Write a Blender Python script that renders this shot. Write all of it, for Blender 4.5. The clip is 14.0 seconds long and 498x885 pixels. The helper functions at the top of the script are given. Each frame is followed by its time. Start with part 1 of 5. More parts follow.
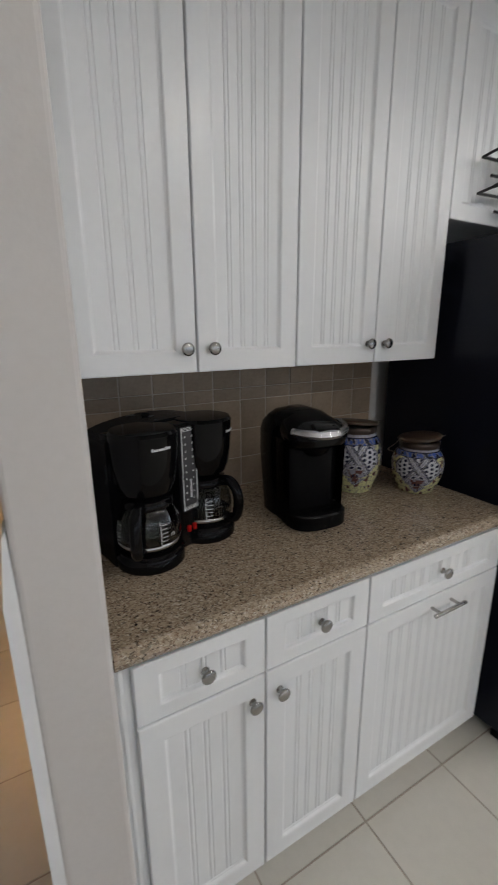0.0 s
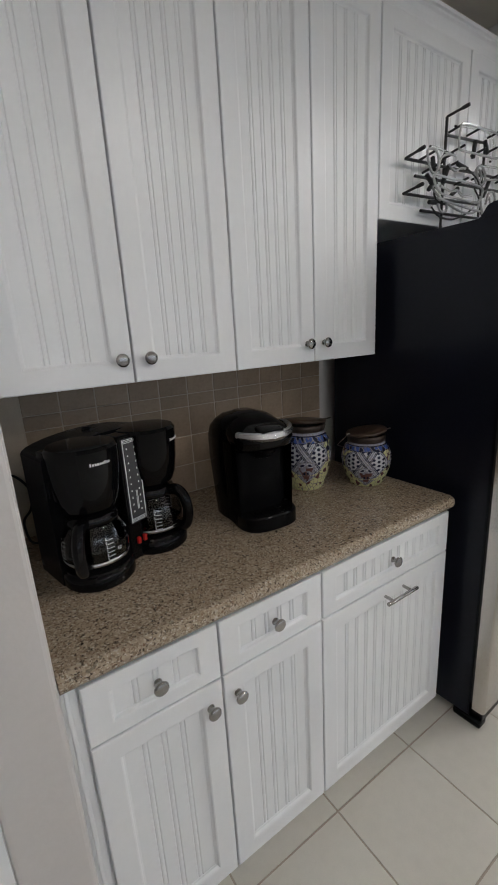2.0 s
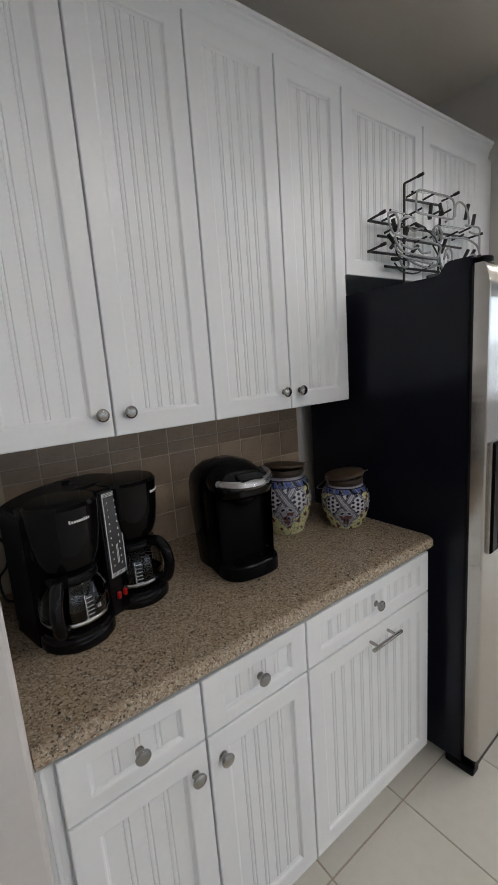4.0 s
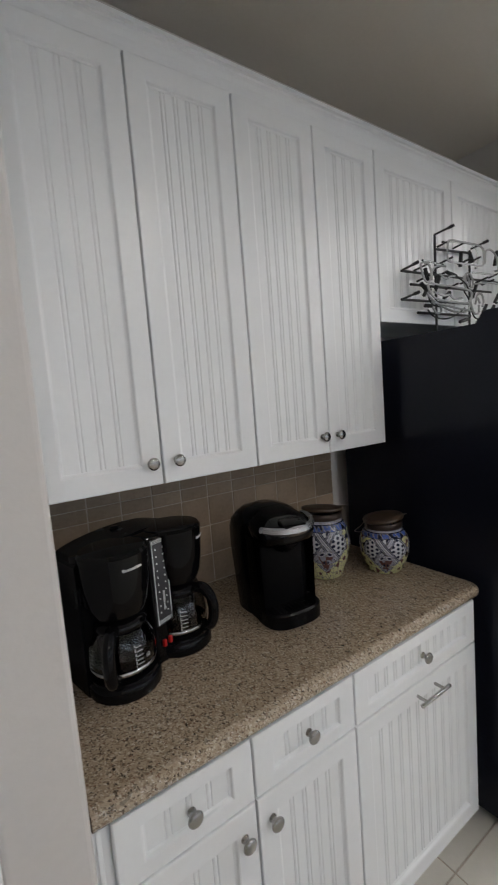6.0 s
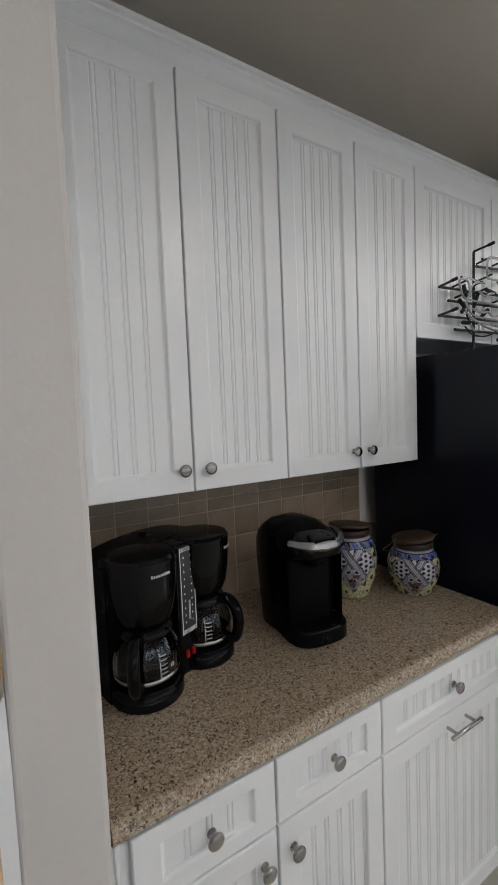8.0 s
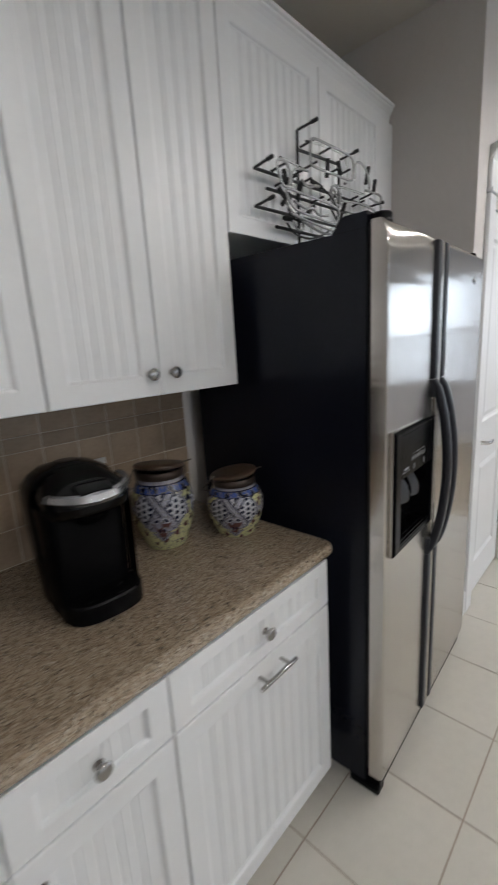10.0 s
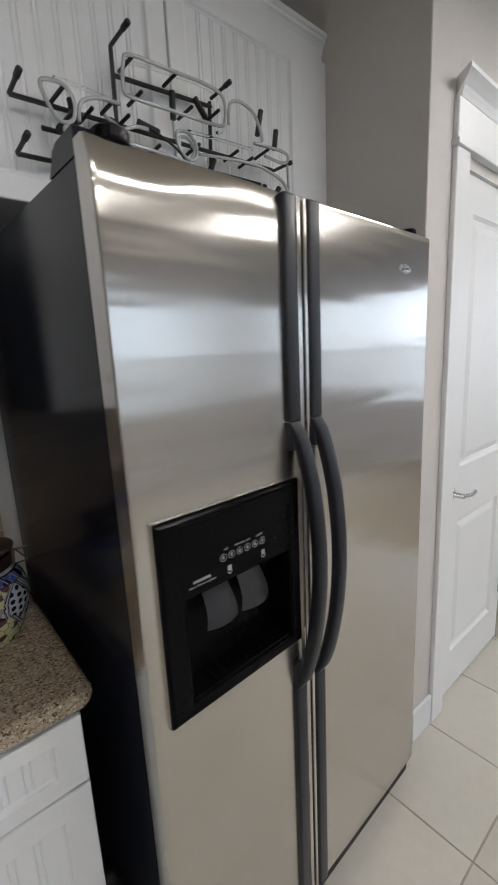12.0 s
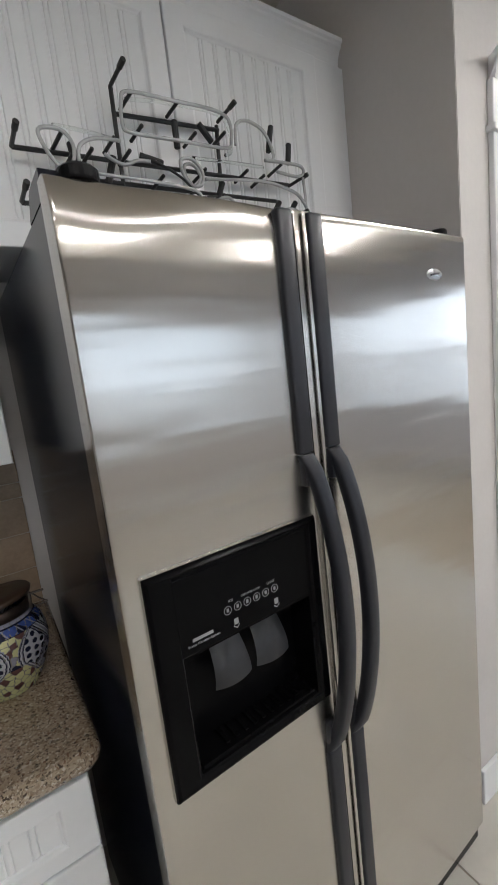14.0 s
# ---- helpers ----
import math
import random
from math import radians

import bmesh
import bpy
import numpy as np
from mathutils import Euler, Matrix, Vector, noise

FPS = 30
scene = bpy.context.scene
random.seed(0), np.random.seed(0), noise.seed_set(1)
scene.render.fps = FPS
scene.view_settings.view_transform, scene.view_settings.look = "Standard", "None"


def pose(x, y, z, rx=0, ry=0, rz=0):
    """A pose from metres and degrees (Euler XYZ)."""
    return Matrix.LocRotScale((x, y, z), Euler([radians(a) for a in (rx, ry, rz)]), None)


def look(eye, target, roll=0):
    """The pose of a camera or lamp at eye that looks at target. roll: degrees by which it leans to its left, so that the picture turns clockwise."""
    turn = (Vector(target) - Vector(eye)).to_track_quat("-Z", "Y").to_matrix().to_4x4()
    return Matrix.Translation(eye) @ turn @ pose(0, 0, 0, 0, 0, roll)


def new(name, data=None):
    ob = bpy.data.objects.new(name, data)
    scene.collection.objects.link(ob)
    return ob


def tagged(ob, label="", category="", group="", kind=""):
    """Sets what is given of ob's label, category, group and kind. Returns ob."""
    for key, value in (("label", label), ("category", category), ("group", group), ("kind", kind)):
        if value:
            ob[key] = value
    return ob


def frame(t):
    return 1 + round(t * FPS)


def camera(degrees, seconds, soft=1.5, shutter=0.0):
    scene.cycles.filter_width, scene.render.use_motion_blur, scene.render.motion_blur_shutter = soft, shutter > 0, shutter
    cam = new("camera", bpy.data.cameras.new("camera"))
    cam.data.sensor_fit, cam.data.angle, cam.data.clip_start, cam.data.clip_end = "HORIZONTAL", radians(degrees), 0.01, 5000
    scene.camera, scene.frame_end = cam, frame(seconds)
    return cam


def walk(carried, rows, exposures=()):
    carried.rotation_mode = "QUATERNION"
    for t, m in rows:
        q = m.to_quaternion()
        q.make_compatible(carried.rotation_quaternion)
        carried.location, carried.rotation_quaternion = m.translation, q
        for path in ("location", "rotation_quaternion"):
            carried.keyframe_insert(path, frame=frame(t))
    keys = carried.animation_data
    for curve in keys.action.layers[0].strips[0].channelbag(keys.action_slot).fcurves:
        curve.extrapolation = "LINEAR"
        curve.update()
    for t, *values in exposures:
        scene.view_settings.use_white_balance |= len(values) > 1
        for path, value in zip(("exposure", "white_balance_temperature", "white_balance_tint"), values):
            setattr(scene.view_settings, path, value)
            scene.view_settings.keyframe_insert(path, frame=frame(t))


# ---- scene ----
cam = camera(61.2, 14.0, 1.25, 0.5)
PATH = [
    (0, (0.053, 0.078, 1.473), (0.996, 1.765, 0.959), -0.5),
    (0.5, (0.06, 0.085, 1.461), (0.877, 1.834, 0.941), -2.7),
    (1, (0.092, 0.059, 1.478), (0.966, 1.781, 0.958), -4.2),
    (1.5, (0.109, 0.048, 1.474), (1.087, 1.713, 0.952), -4.1),
    (2, (0.111, 0.038, 1.483), (1.173, 1.653, 0.968), -3.4),
    (2.5, (0.109, 0.026, 1.497), (1.213, 1.623, 1.017), -3.3),
    (3, (0.112, 0.027, 1.515), (1.257, 1.61, 1.087), -3.3),
    (5.5, (0.103, 0.019, 1.532), (1.269, 1.622, 1.269), -5.2),
    (6, (0.049, 0.049, 1.573), (1.16, 1.7, 1.371), -4.5),
    (6.5, (0.023, 0.058, 1.573), (1.115, 1.728, 1.437), -3.1),
    (7, (0.017, 0.073, 1.563), (1.073, 1.769, 1.458), -2.5),
    (7.2, (0.018, 0.074, 1.571), (1.055, 1.781, 1.47), -2.4),
    (9.3, (0.107, 0.126, 1.484), (1.283, 1.709, 1.151), -4.4),
    (9.5, (0.153, 0.147, 1.463), (1.424, 1.639, 1.067), -4.7),
    (10, (0.4, 0.131, 1.486), (1.817, 1.471, 1.042), -3.5),
    (10.5, (0.605, 0.097, 1.487), (2.081, 1.374, 1.05), -4.0),
    (11, (0.85, 0.121, 1.468), (2.373, 1.34, 1.027), -3.5),
    (11.5, (1.065, 0.133, 1.462), (2.532, 1.425, 1.036), -3.3),
    (12, (1.199, 0.046, 1.48), (2.459, 1.546, 1.08), -2.8),
    (12.5, (1.287, 0.009, 1.465), (2.48, 1.564, 1.064), -4.8),
    (13, (1.319, 0.028, 1.479), (2.402, 1.668, 1.108), -6.6),
    (13.5, (1.328, 0.053, 1.482), (2.377, 1.721, 1.137), -6.9),
    (14, (1.321, 0.044, 1.5), (2.371, 1.718, 1.187), -6.7),
]
walk(cam, [(t, look(eye, target, roll)) for t, eye, target, roll in PATH], [(0, 0.04), (3, 0.03), (6, 0.09), (7.2, 0.08), (9.4, 0.02), (10.4, 0.13), (11.1, 0.04), (12.3, 0.0), (13, 0.03), (14, 0.13)])

# ---- light ----
world = bpy.data.worlds.new("sky")
scene.world = world
world.use_nodes = True
_wn = world.node_tree
_sky = _wn.nodes.new("ShaderNodeTexSky")
_sky.sky_type, _sky.sun_disc = "NISHITA", False
_sky.sun_elevation, _sky.sun_rotation = radians(48), radians(140)
_bg = _wn.nodes["Background"]
_wn.links.new(_sky.outputs[0], _bg.inputs[0])
_bg.inputs[1].default_value = 0.12
sun = new("sun", bpy.data.lights.new("sun", "SUN"))
sun.data.energy, sun.data.angle, sun.data.color = 2.5, radians(0.5), (1.0, 0.972, 0.95)
sun.matrix_world = look((0, 0, 12), (4.0, 9.0, 0))


def area(name, eye, target, sx, sy, watts, color):
    lamp = new(name, bpy.data.lights.new(name, "AREA"))
    lamp.data.shape, lamp.data.size, lamp.data.size_y = "RECTANGLE", sx, sy
    lamp.data.energy, lamp.data.color = watts, color
    lamp.matrix_world = look(eye, target)
    return lamp


DAY = (0.74, 0.845, 1.0)
area("window_light_east_a", (6.785, -1.10, 1.53), (0, -1.10, 1.53), 1.06, 1.36, 9.5, DAY)
area("window_light_east_b", (6.785, -2.74, 1.53), (0, -2.74, 1.53), 1.06, 1.36, 4.5, DAY)
area("window_light_south_a", (-0.10, -3.625, 1.58), (-0.10, 0, 1.58), 2.88, 1.24, 5.5, DAY)
area("window_light_south_b", (3.40, -3.625, 1.58), (3.40, 0, 1.58), 2.88, 1.24, 2.2, DAY)
# fill lamp added to brighten the far corner; no source is known there
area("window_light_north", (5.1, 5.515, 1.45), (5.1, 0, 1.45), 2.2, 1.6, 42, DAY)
DOWNLIGHTS = ((-0.2, -0.75, 14), (1.25, -0.75, 18.5), (2.7, -0.75, 27), (0.5, -2.2, 27), (2.2, -2.2, 29), (3.75, -0.25, 48), (4.6, -1.9, 42))
for _x, _y, _w in DOWNLIGHTS:
    _l = new("downlight_lamp", bpy.data.lights.new("downlight_lamp", "SPOT"))
    _l.data.energy, _l.data.spot_size, _l.data.spot_blend = _w * 1.05, radians(170), 0.38
    _l.data.shadow_soft_size, _l.data.color = 0.06, (1.0, 0.972, 0.95)
    _l.matrix_world = look((_x, _y, 2.775), (_x, _y + 0.001, 0))
_l = new("hall_lamp_light", bpy.data.lights.new("hall_lamp_light", "POINT"))
_l.data.energy, _l.data.color, _l.data.shadow_soft_size = 45, (1.0, 0.55, 0.22), 0.08
_l.matrix_world = pose(-0.15, 4.2, 2.55)


# ---- materials ----
def mat(name, col, rough=0.5, metal=0.0, var=0.06, scale=6.0, fine=90.0, bump=0.0, bscale=220.0, coat=0.0, spec=0.5, rvar=0.05):
    """A plain surface with variation of tone and gloss at two scales and a fine relief."""
    m = bpy.data.materials.new(name)
    m.use_nodes = True
    nt = m.node_tree
    b = nt.nodes["Principled BSDF"]
    tc = nt.nodes.new("ShaderNodeTexCoord")
    n1, n2 = nt.nodes.new("ShaderNodeTexNoise"), nt.nodes.new("ShaderNodeTexNoise")
    n1.inputs["Scale"].default_value, n2.inputs["Scale"].default_value = scale, fine
    n1.inputs["Detail"].default_value = 5.0
    nt.links.new(tc.outputs["Object"], n1.inputs["Vector"])
    nt.links.new(tc.outputs["Object"], n2.inputs["Vector"])
    add = nt.nodes.new("ShaderNodeMath")
    add.operation = "MULTIPLY_ADD"
    add.inputs[1].default_value = 0.60
    nt.links.new(n2.outputs["Fac"], add.inputs[0])
    nt.links.new(n1.outputs["Fac"], add.inputs[2])
    ramp = nt.nodes.new("ShaderNodeValToRGB")
    ramp.color_ramp.elements[0].position, ramp.color_ramp.elements[1].position = 0.45, 1.0
    ramp.color_ramp.elements[0].color = (*[c * (1 - var) for c in col], 1)
    ramp.color_ramp.elements[1].color = (*[min(1, c * (1 + var)) for c in col], 1)
    nt.links.new(add.outputs[0], ramp.inputs[0])
    nt.links.new(ramp.outputs[0], b.inputs["Base Color"])
    mr = nt.nodes.new("ShaderNodeMapRange")
    mr.inputs["To Min"].default_value, mr.inputs["To Max"].default_value = max(0.02, rough - rvar), min(1, rough + rvar)
    nt.links.new(n1.outputs["Fac"], mr.inputs["Value"])
    nt.links.new(mr.outputs[0], b.inputs["Roughness"])
    b.inputs["Metallic"].default_value = metal
    b.inputs["Coat Weight"].default_value = coat
    b.inputs["Specular IOR Level"].default_value = spec
    if bump:
        n3, bp = nt.nodes.new("ShaderNodeTexNoise"), nt.nodes.new("ShaderNodeBump")
        n3.inputs["Scale"].default_value, n3.inputs["Detail"].default_value = bscale, 3.0
        bp.inputs["Strength"].default_value, bp.inputs["Distance"].default_value = bump, 0.002
        nt.links.new(tc.outputs["Object"], n3.inputs["Vector"])
        nt.links.new(n3.outputs["Fac"], bp.inputs["Height"])
        nt.links.new(bp.outputs[0], b.inputs["Normal"])
    return m


def random_tone(m, amount):
    """Lets the tone differ from piece to piece."""
    nt = m.node_tree
    b = nt.nodes["Principled BSDF"]
    link = b.inputs["Base Color"].links[0]
    src = link.from_socket
    info, mr, hsv = nt.nodes.new("ShaderNodeObjectInfo"), nt.nodes.new("ShaderNodeMapRange"), nt.nodes.new("ShaderNodeHueSaturation")
    mr.inputs["To Min"].default_value, mr.inputs["To Max"].default_value = 1 - amount, 1 + amount
    nt.links.new(info.outputs["Random"], mr.inputs["Value"])
    nt.links.new(mr.outputs[0], hsv.inputs["Value"])
    nt.links.new(src, hsv.inputs["Color"])
    nt.links.new(hsv.outputs[0], b.inputs["Base Color"])
    return m


def granite_material():
    m = bpy.data.materials.new("speckled_stone")
    m.use_nodes = True
    nt = m.node_tree
    b = nt.nodes["Principled BSDF"]
    tc = nt.nodes.new("ShaderNodeTexCoord")
    warp = nt.nodes.new("ShaderNodeTexNoise")
    warp.inputs["Scale"].default_value, warp.inputs["Detail"].default_value = 120.0, 3.0
    mixv = nt.nodes.new("ShaderNodeMix")
    mixv.data_type = "VECTOR"
    mixv.inputs[0].default_value = 0.012
    nt.links.new(tc.outputs["Object"], warp.inputs["Vector"])
    nt.links.new(tc.outputs["Object"], mixv.inputs[4])
    nt.links.new(warp.outputs["Color"], mixv.inputs[5])
    last = None
    for sc, stops in ((300.0, ((0.0, (0.045, 0.035, 0.026)), (0.10, (0.15, 0.10, 0.065)), (0.21, (0.31, 0.24, 0.17)), (0.50, (0.39, 0.315, 0.23)), (0.90, (0.60, 0.53, 0.43)))),
                      (150.0, ((0.0, (0.03, 0.03, 0.02)), (0.03, (0.34, 0.26, 0.18)), (0.55, (0.40, 0.315, 0.225)), (0.9, (0.31, 0.225, 0.15))))):
        v = nt.nodes.new("ShaderNodeTexVoronoi")
        v.inputs["Scale"].default_value = sc
        nt.links.new(mixv.outputs[1], v.inputs["Vector"])
        sep = nt.nodes.new("ShaderNodeSeparateColor")
        nt.links.new(v.outputs["Color"], sep.inputs[0])
        r = nt.nodes.new("ShaderNodeValToRGB")
        r.color_ramp.interpolation = "CONSTANT"
        while len(r.color_ramp.elements) < len(stops):
            r.color_ramp.elements.new(0.5)
        for e, (p, c) in zip(r.color_ramp.elements, stops):
            e.position, e.color = p, (*c, 1)
        nt.links.new(sep.outputs[0], r.inputs[0])
        if last is None:
            last = r.outputs[0]
        else:
            mx = nt.nodes.new("ShaderNodeMix")
            mx.data_type = "RGBA"
            mx.inputs[0].default_value = 0.46
            nt.links.new(last, mx.inputs[6])
            nt.links.new(r.outputs[0], mx.inputs[7])
            last = mx.outputs[2]
    # sparse larger flecks, dark and pale
    fleck = nt.nodes.new("ShaderNodeTexVoronoi")
    fleck.inputs["Scale"].default_value = 330.0
    nt.links.new(mixv.outputs[1], fleck.inputs["Vector"])
    pick = nt.nodes.new("ShaderNodeSeparateColor")
    nt.links.new(fleck.outputs["Color"], pick.inputs[0])
    for chan, least, col in ((0, 0.945, (0.075, 0.055, 0.040)), (1, 0.955, (0.20, 0.125, 0.080)), (2, 0.968, (0.54, 0.47, 0.38))):
        over, mx = nt.nodes.new("ShaderNodeMath"), nt.nodes.new("ShaderNodeMix")
        over.operation, over.inputs[1].default_value = "GREATER_THAN", least
        mx.data_type = "RGBA"
        nt.links.new(pick.outputs[chan], over.inputs[0])
        nt.links.new(over.outputs[0], mx.inputs[0])
        nt.links.new(last, mx.inputs[6])
        mx.inputs[7].default_value = (*col, 1)
        last = mx.outputs[2]
    nt.links.new(last, b.inputs["Base Color"])
    b.inputs["Roughness"].default_value = 0.13
    b.inputs["Coat Weight"].default_value = 0.5
    gr, bp = nt.nodes.new("ShaderNodeTexNoise"), nt.nodes.new("ShaderNodeBump")
    gr.inputs["Scale"].default_value = 240.0
    bp.inputs["Strength"].default_value, bp.inputs["Distance"].default_value = 0.16, 0.002
    nt.links.new(tc.outputs["Object"], gr.inputs["Vector"])
    nt.links.new(gr.outputs["Fac"], bp.inputs["Height"])
    nt.links.new(bp.outputs[0], b.inputs["Normal"])
    b.inputs["Coat Roughness"].default_value = 0.05
    return m


def steel_material(name, col, rough, aniso):
    m = mat(name, col, rough, 1.0, 0.03, 3.0, 300.0, rvar=0.03)
    nt = m.node_tree
    b = nt.nodes["Principled BSDF"]
    b.inputs["Anisotropic"].default_value = aniso
    tg = nt.nodes.new("ShaderNodeTangent")
    tg.direction_type, tg.axis = "RADIAL", "Z"
    nt.links.new(tg.outputs[0], b.inputs["Tangent"])
    tc, mp, n = nt.nodes.new("ShaderNodeTexCoord"), nt.nodes.new("ShaderNodeMapping"), nt.nodes.new("ShaderNodeTexNoise")
    mp.inputs["Scale"].default_value = (1.6, 3.0, 13.0)
    n.inputs["Scale"].default_value = 1.0
    bp = nt.nodes.new("ShaderNodeBump")
    bp.inputs["Strength"].default_value, bp.inputs["Distance"].default_value = 0.50, 0.004
    nt.links.new(tc.outputs["Object"], mp.inputs[0])
    nt.links.new(mp.outputs[0], n.inputs["Vector"])
    nt.links.new(n.outputs["Fac"], bp.inputs["Height"])
    nt.links.new(bp.outputs[0], b.inputs["Normal"])
    return m


def glass_material(name, col, rough=0.01):
    m = bpy.data.materials.new(name)
    m.use_nodes = True
    b = m.node_tree.nodes["Principled BSDF"]
    b.inputs["Base Color"].default_value = (*col, 1)
    b.inputs["Transmission Weight"].default_value = 1.0
    b.inputs["Roughness"].default_value = rough
    b.inputs["IOR"].default_value = 1.45
    return m


def glow_material(name, col, strength):
    m = bpy.data.materials.new(name)
    m.use_nodes = True
    b = m.node_tree.nodes["Principled BSDF"]
    b.inputs["Emission Color"].default_value = (*col, 1)
    b.inputs["Emission Strength"].default_value = strength
    return m


WALL = mat("painted_wall", (0.60, 0.57, 0.548), 0.72, 0, 0.03, 2.5, 60, 0.14, 120)
CEIL = mat("ceiling_paint", (0.62, 0.575, 0.51), 0.85, 0, 0.03, 2.0, 60, 0.4, 90)
# paler and bluer than WALL, with the far room's daylight in the colour
FARWALL_DAYLIT = mat("far_wall_paint_daylit", (0.70, 0.71, 0.76), 0.75, 0, 0.03, 2.5, 60, 0.3, 120)
TRIM = mat("white_trim", (0.80, 0.81, 0.82), 0.38, 0, 0.02, 4, 60, 0.04, 60)
CAB = mat("white_cabinet_paint", (0.80, 0.808, 0.815), 0.315, 0, 0.02, 5, 70, 0.05, 45, rvar=0.03)
CABIN = mat("cabinet_inside", (0.62, 0.60, 0.55), 0.6, 0, 0.05)
FLOORTILE = random_tone(mat("cream_floor_tile", (0.62, 0.59, 0.53), 0.305, 0, 0.03, 30, 260, 0.10, 60, rvar=0.02), 0.03)
GROUT = mat("floor_grout", (0.42, 0.36, 0.30), 0.85, 0, 0.10, 12, 200, 0.4, 300)
SPLASH = random_tone(mat("tan_wall_tile", (0.36, 0.27, 0.19), 0.42, 0, 0.14, 14, 120, 0.22, 70), 0.10)
SPLASHGROUT = mat("wall_tile_grout", (0.54, 0.47, 0.38), 0.85, 0, 0.06, 30, 200, 0.3, 300)
GRANITE = granite_material()
STEEL = steel_material("brushed_steel", (0.585, 0.563, 0.530), 0.190, 0.90)
NICKEL = mat("brushed_nickel", (0.39, 0.38, 0.37), 0.23, 1.0, 0.05, 60, 400)
CHROME = mat("chrome", (0.75, 0.75, 0.76), 0.12, 1.0, 0.02)
BLACKBODY = mat("black_enamel_panel", (0.0085, 0.0095, 0.0155), 0.18, 0, 0.15, 4, 80, 0.03, 420, spec=0.22)
BLACKPLASTIC = mat("black_gloss_plastic", (0.0032, 0.0032, 0.0036), 0.06, 0, 0.2, 8, 80, spec=0.20, rvar=0.02)
BLACKMATTE = mat("black_satin_plastic", (0.004, 0.004, 0.0045), 0.26, 0, 0.2, 10, 150, 0.06, 500, spec=0.11)
HANDLEBLACK = mat("charcoal_handle_plastic", (0.022, 0.023, 0.029), 0.36, 0, 0.12, 12, 120, 0.05, 400, spec=0.34)
DISPBLACK = mat("black_dispenser_plastic", (0.0035, 0.0035, 0.004), 0.22, 0, 0.2, 8, 80, spec=0.06, rvar=0.03)
GREYPLASTIC = mat("dark_grey_plastic", (0.075, 0.076, 0.082), 0.20, 0, 0.08, rvar=0.02)
SILVER = mat("silver_plastic", (0.37, 0.37, 0.38), 0.27, 0.85, 0.04)
REDPLASTIC = mat("red_switch_plastic", (0.36, 0.010, 0.008), 0.25, 0, 0.1)
WHITEPRINT = mat("white_print", (0.70, 0.70, 0.70), 0.5, 0, 0.05)
DIMPRINT = mat("grey_print", (0.32, 0.32, 0.33), 0.5, 0, 0.05)
CARAFE = glass_material("carafe_glass", (0.60, 0.62, 0.63))
SMOKE = mat("smoked_gauge_plastic", (0.045, 0.045, 0.048), 0.16, 0, 0.08)
CLEARTUBE = glass_material("clear_tube_glass", (0.93, 0.96, 0.94), 0.02)
TANKGLASS = glass_material("clear_plastic", (0.9, 0.9, 0.9), 0.08)
WINGLASS = glass_material("window_glass", (1, 1, 1))
BLACKROD = mat("black_enamelled_rod", (0.012, 0.012, 0.013), 0.35, 0, 0.2)
RUBBER = mat("black_rubber", (0.012, 0.012, 0.012), 0.6, 0, 0.2, 30, 200, 0.2, 300)
NEONGLASS = mat("unlit_tube_glass", (0.74, 0.75, 0.74), 0.07, 0, 0.08, 20, 90, coat=0.5)
NEONGLASS.node_tree.nodes["Principled BSDF"].inputs["Transmission Weight"].default_value = 0.45
WOODLID = mat("worn_wooden_lid", (0.055, 0.034, 0.021), 0.45, 0, 0.35, 18, 160, 0.25, 120)
LIDBAND = mat("aged_metal_band", (0.05, 0.036, 0.030), 0.45, 0.6, 0.3, 20, 150)
WIRE = mat("dull_wire", (0.16, 0.14, 0.12), 0.4, 0.8, 0.2)
OUTLET = mat("white_outlet_plastic", (0.72, 0.72, 0.70), 0.35, 0, 0.02)
DARKWOOD = mat("dark_wood", (0.045, 0.030, 0.024), 0.4, 0, 0.25, 10, 120, 0.1, 90)
LEAF = random_tone(mat("palm_leaf", (0.050, 0.095, 0.070), 0.45, 0, 0.3, 14, 90), 0.2)
BARK = mat("palm_bark", (0.17, 0.115, 0.08), 0.8, 0, 0.35, 20, 120, 0.5, 90)
RUGCREAM = mat("cream_rug_wool", (0.56, 0.49, 0.40), 0.95, 0, 0.10, 14, 220, 0.7, 380)
RUGDARK = mat("dark_rug_wool", (0.055, 0.045, 0.045), 0.95, 0, 0.2, 14, 220, 0.7, 380)
BLIND = mat("white_blind_slat", (0.82, 0.83, 0.84), 0.5, 0, 0.02)
M_WHITE = mat("glazed_white_shard", (0.46, 0.46, 0.50), 0.14, 0, 0.10, 40, 200)
M_GREY = mat("glazed_lilac_shard", (0.25, 0.245, 0.30), 0.14, 0, 0.12, 40, 200)
M_BLUE = mat("glazed_blue_shard", (0.045, 0.080, 0.26), 0.12, 0, 0.3, 60, 200)
M_NAVY = mat("glazed_navy_shard", (0.013, 0.015, 0.032), 0.12, 0, 0.3, 60, 200)
M_YELLOW = mat("glazed_yellow_shard", (0.50, 0.48, 0.25), 0.14, 0, 0.12, 40, 200)
M_MAROON = mat("glazed_brown_shard", (0.105, 0.050, 0.045), 0.14, 0, 0.3, 60, 200)
M_GROUT = mat("mosaic_grout", (0.16, 0.15, 0.13), 0.8, 0, 0.2, 60, 300)
SKYGLOW = glow_material("daylight_backdrop", (0.72, 0.86, 1.0), 1.0)


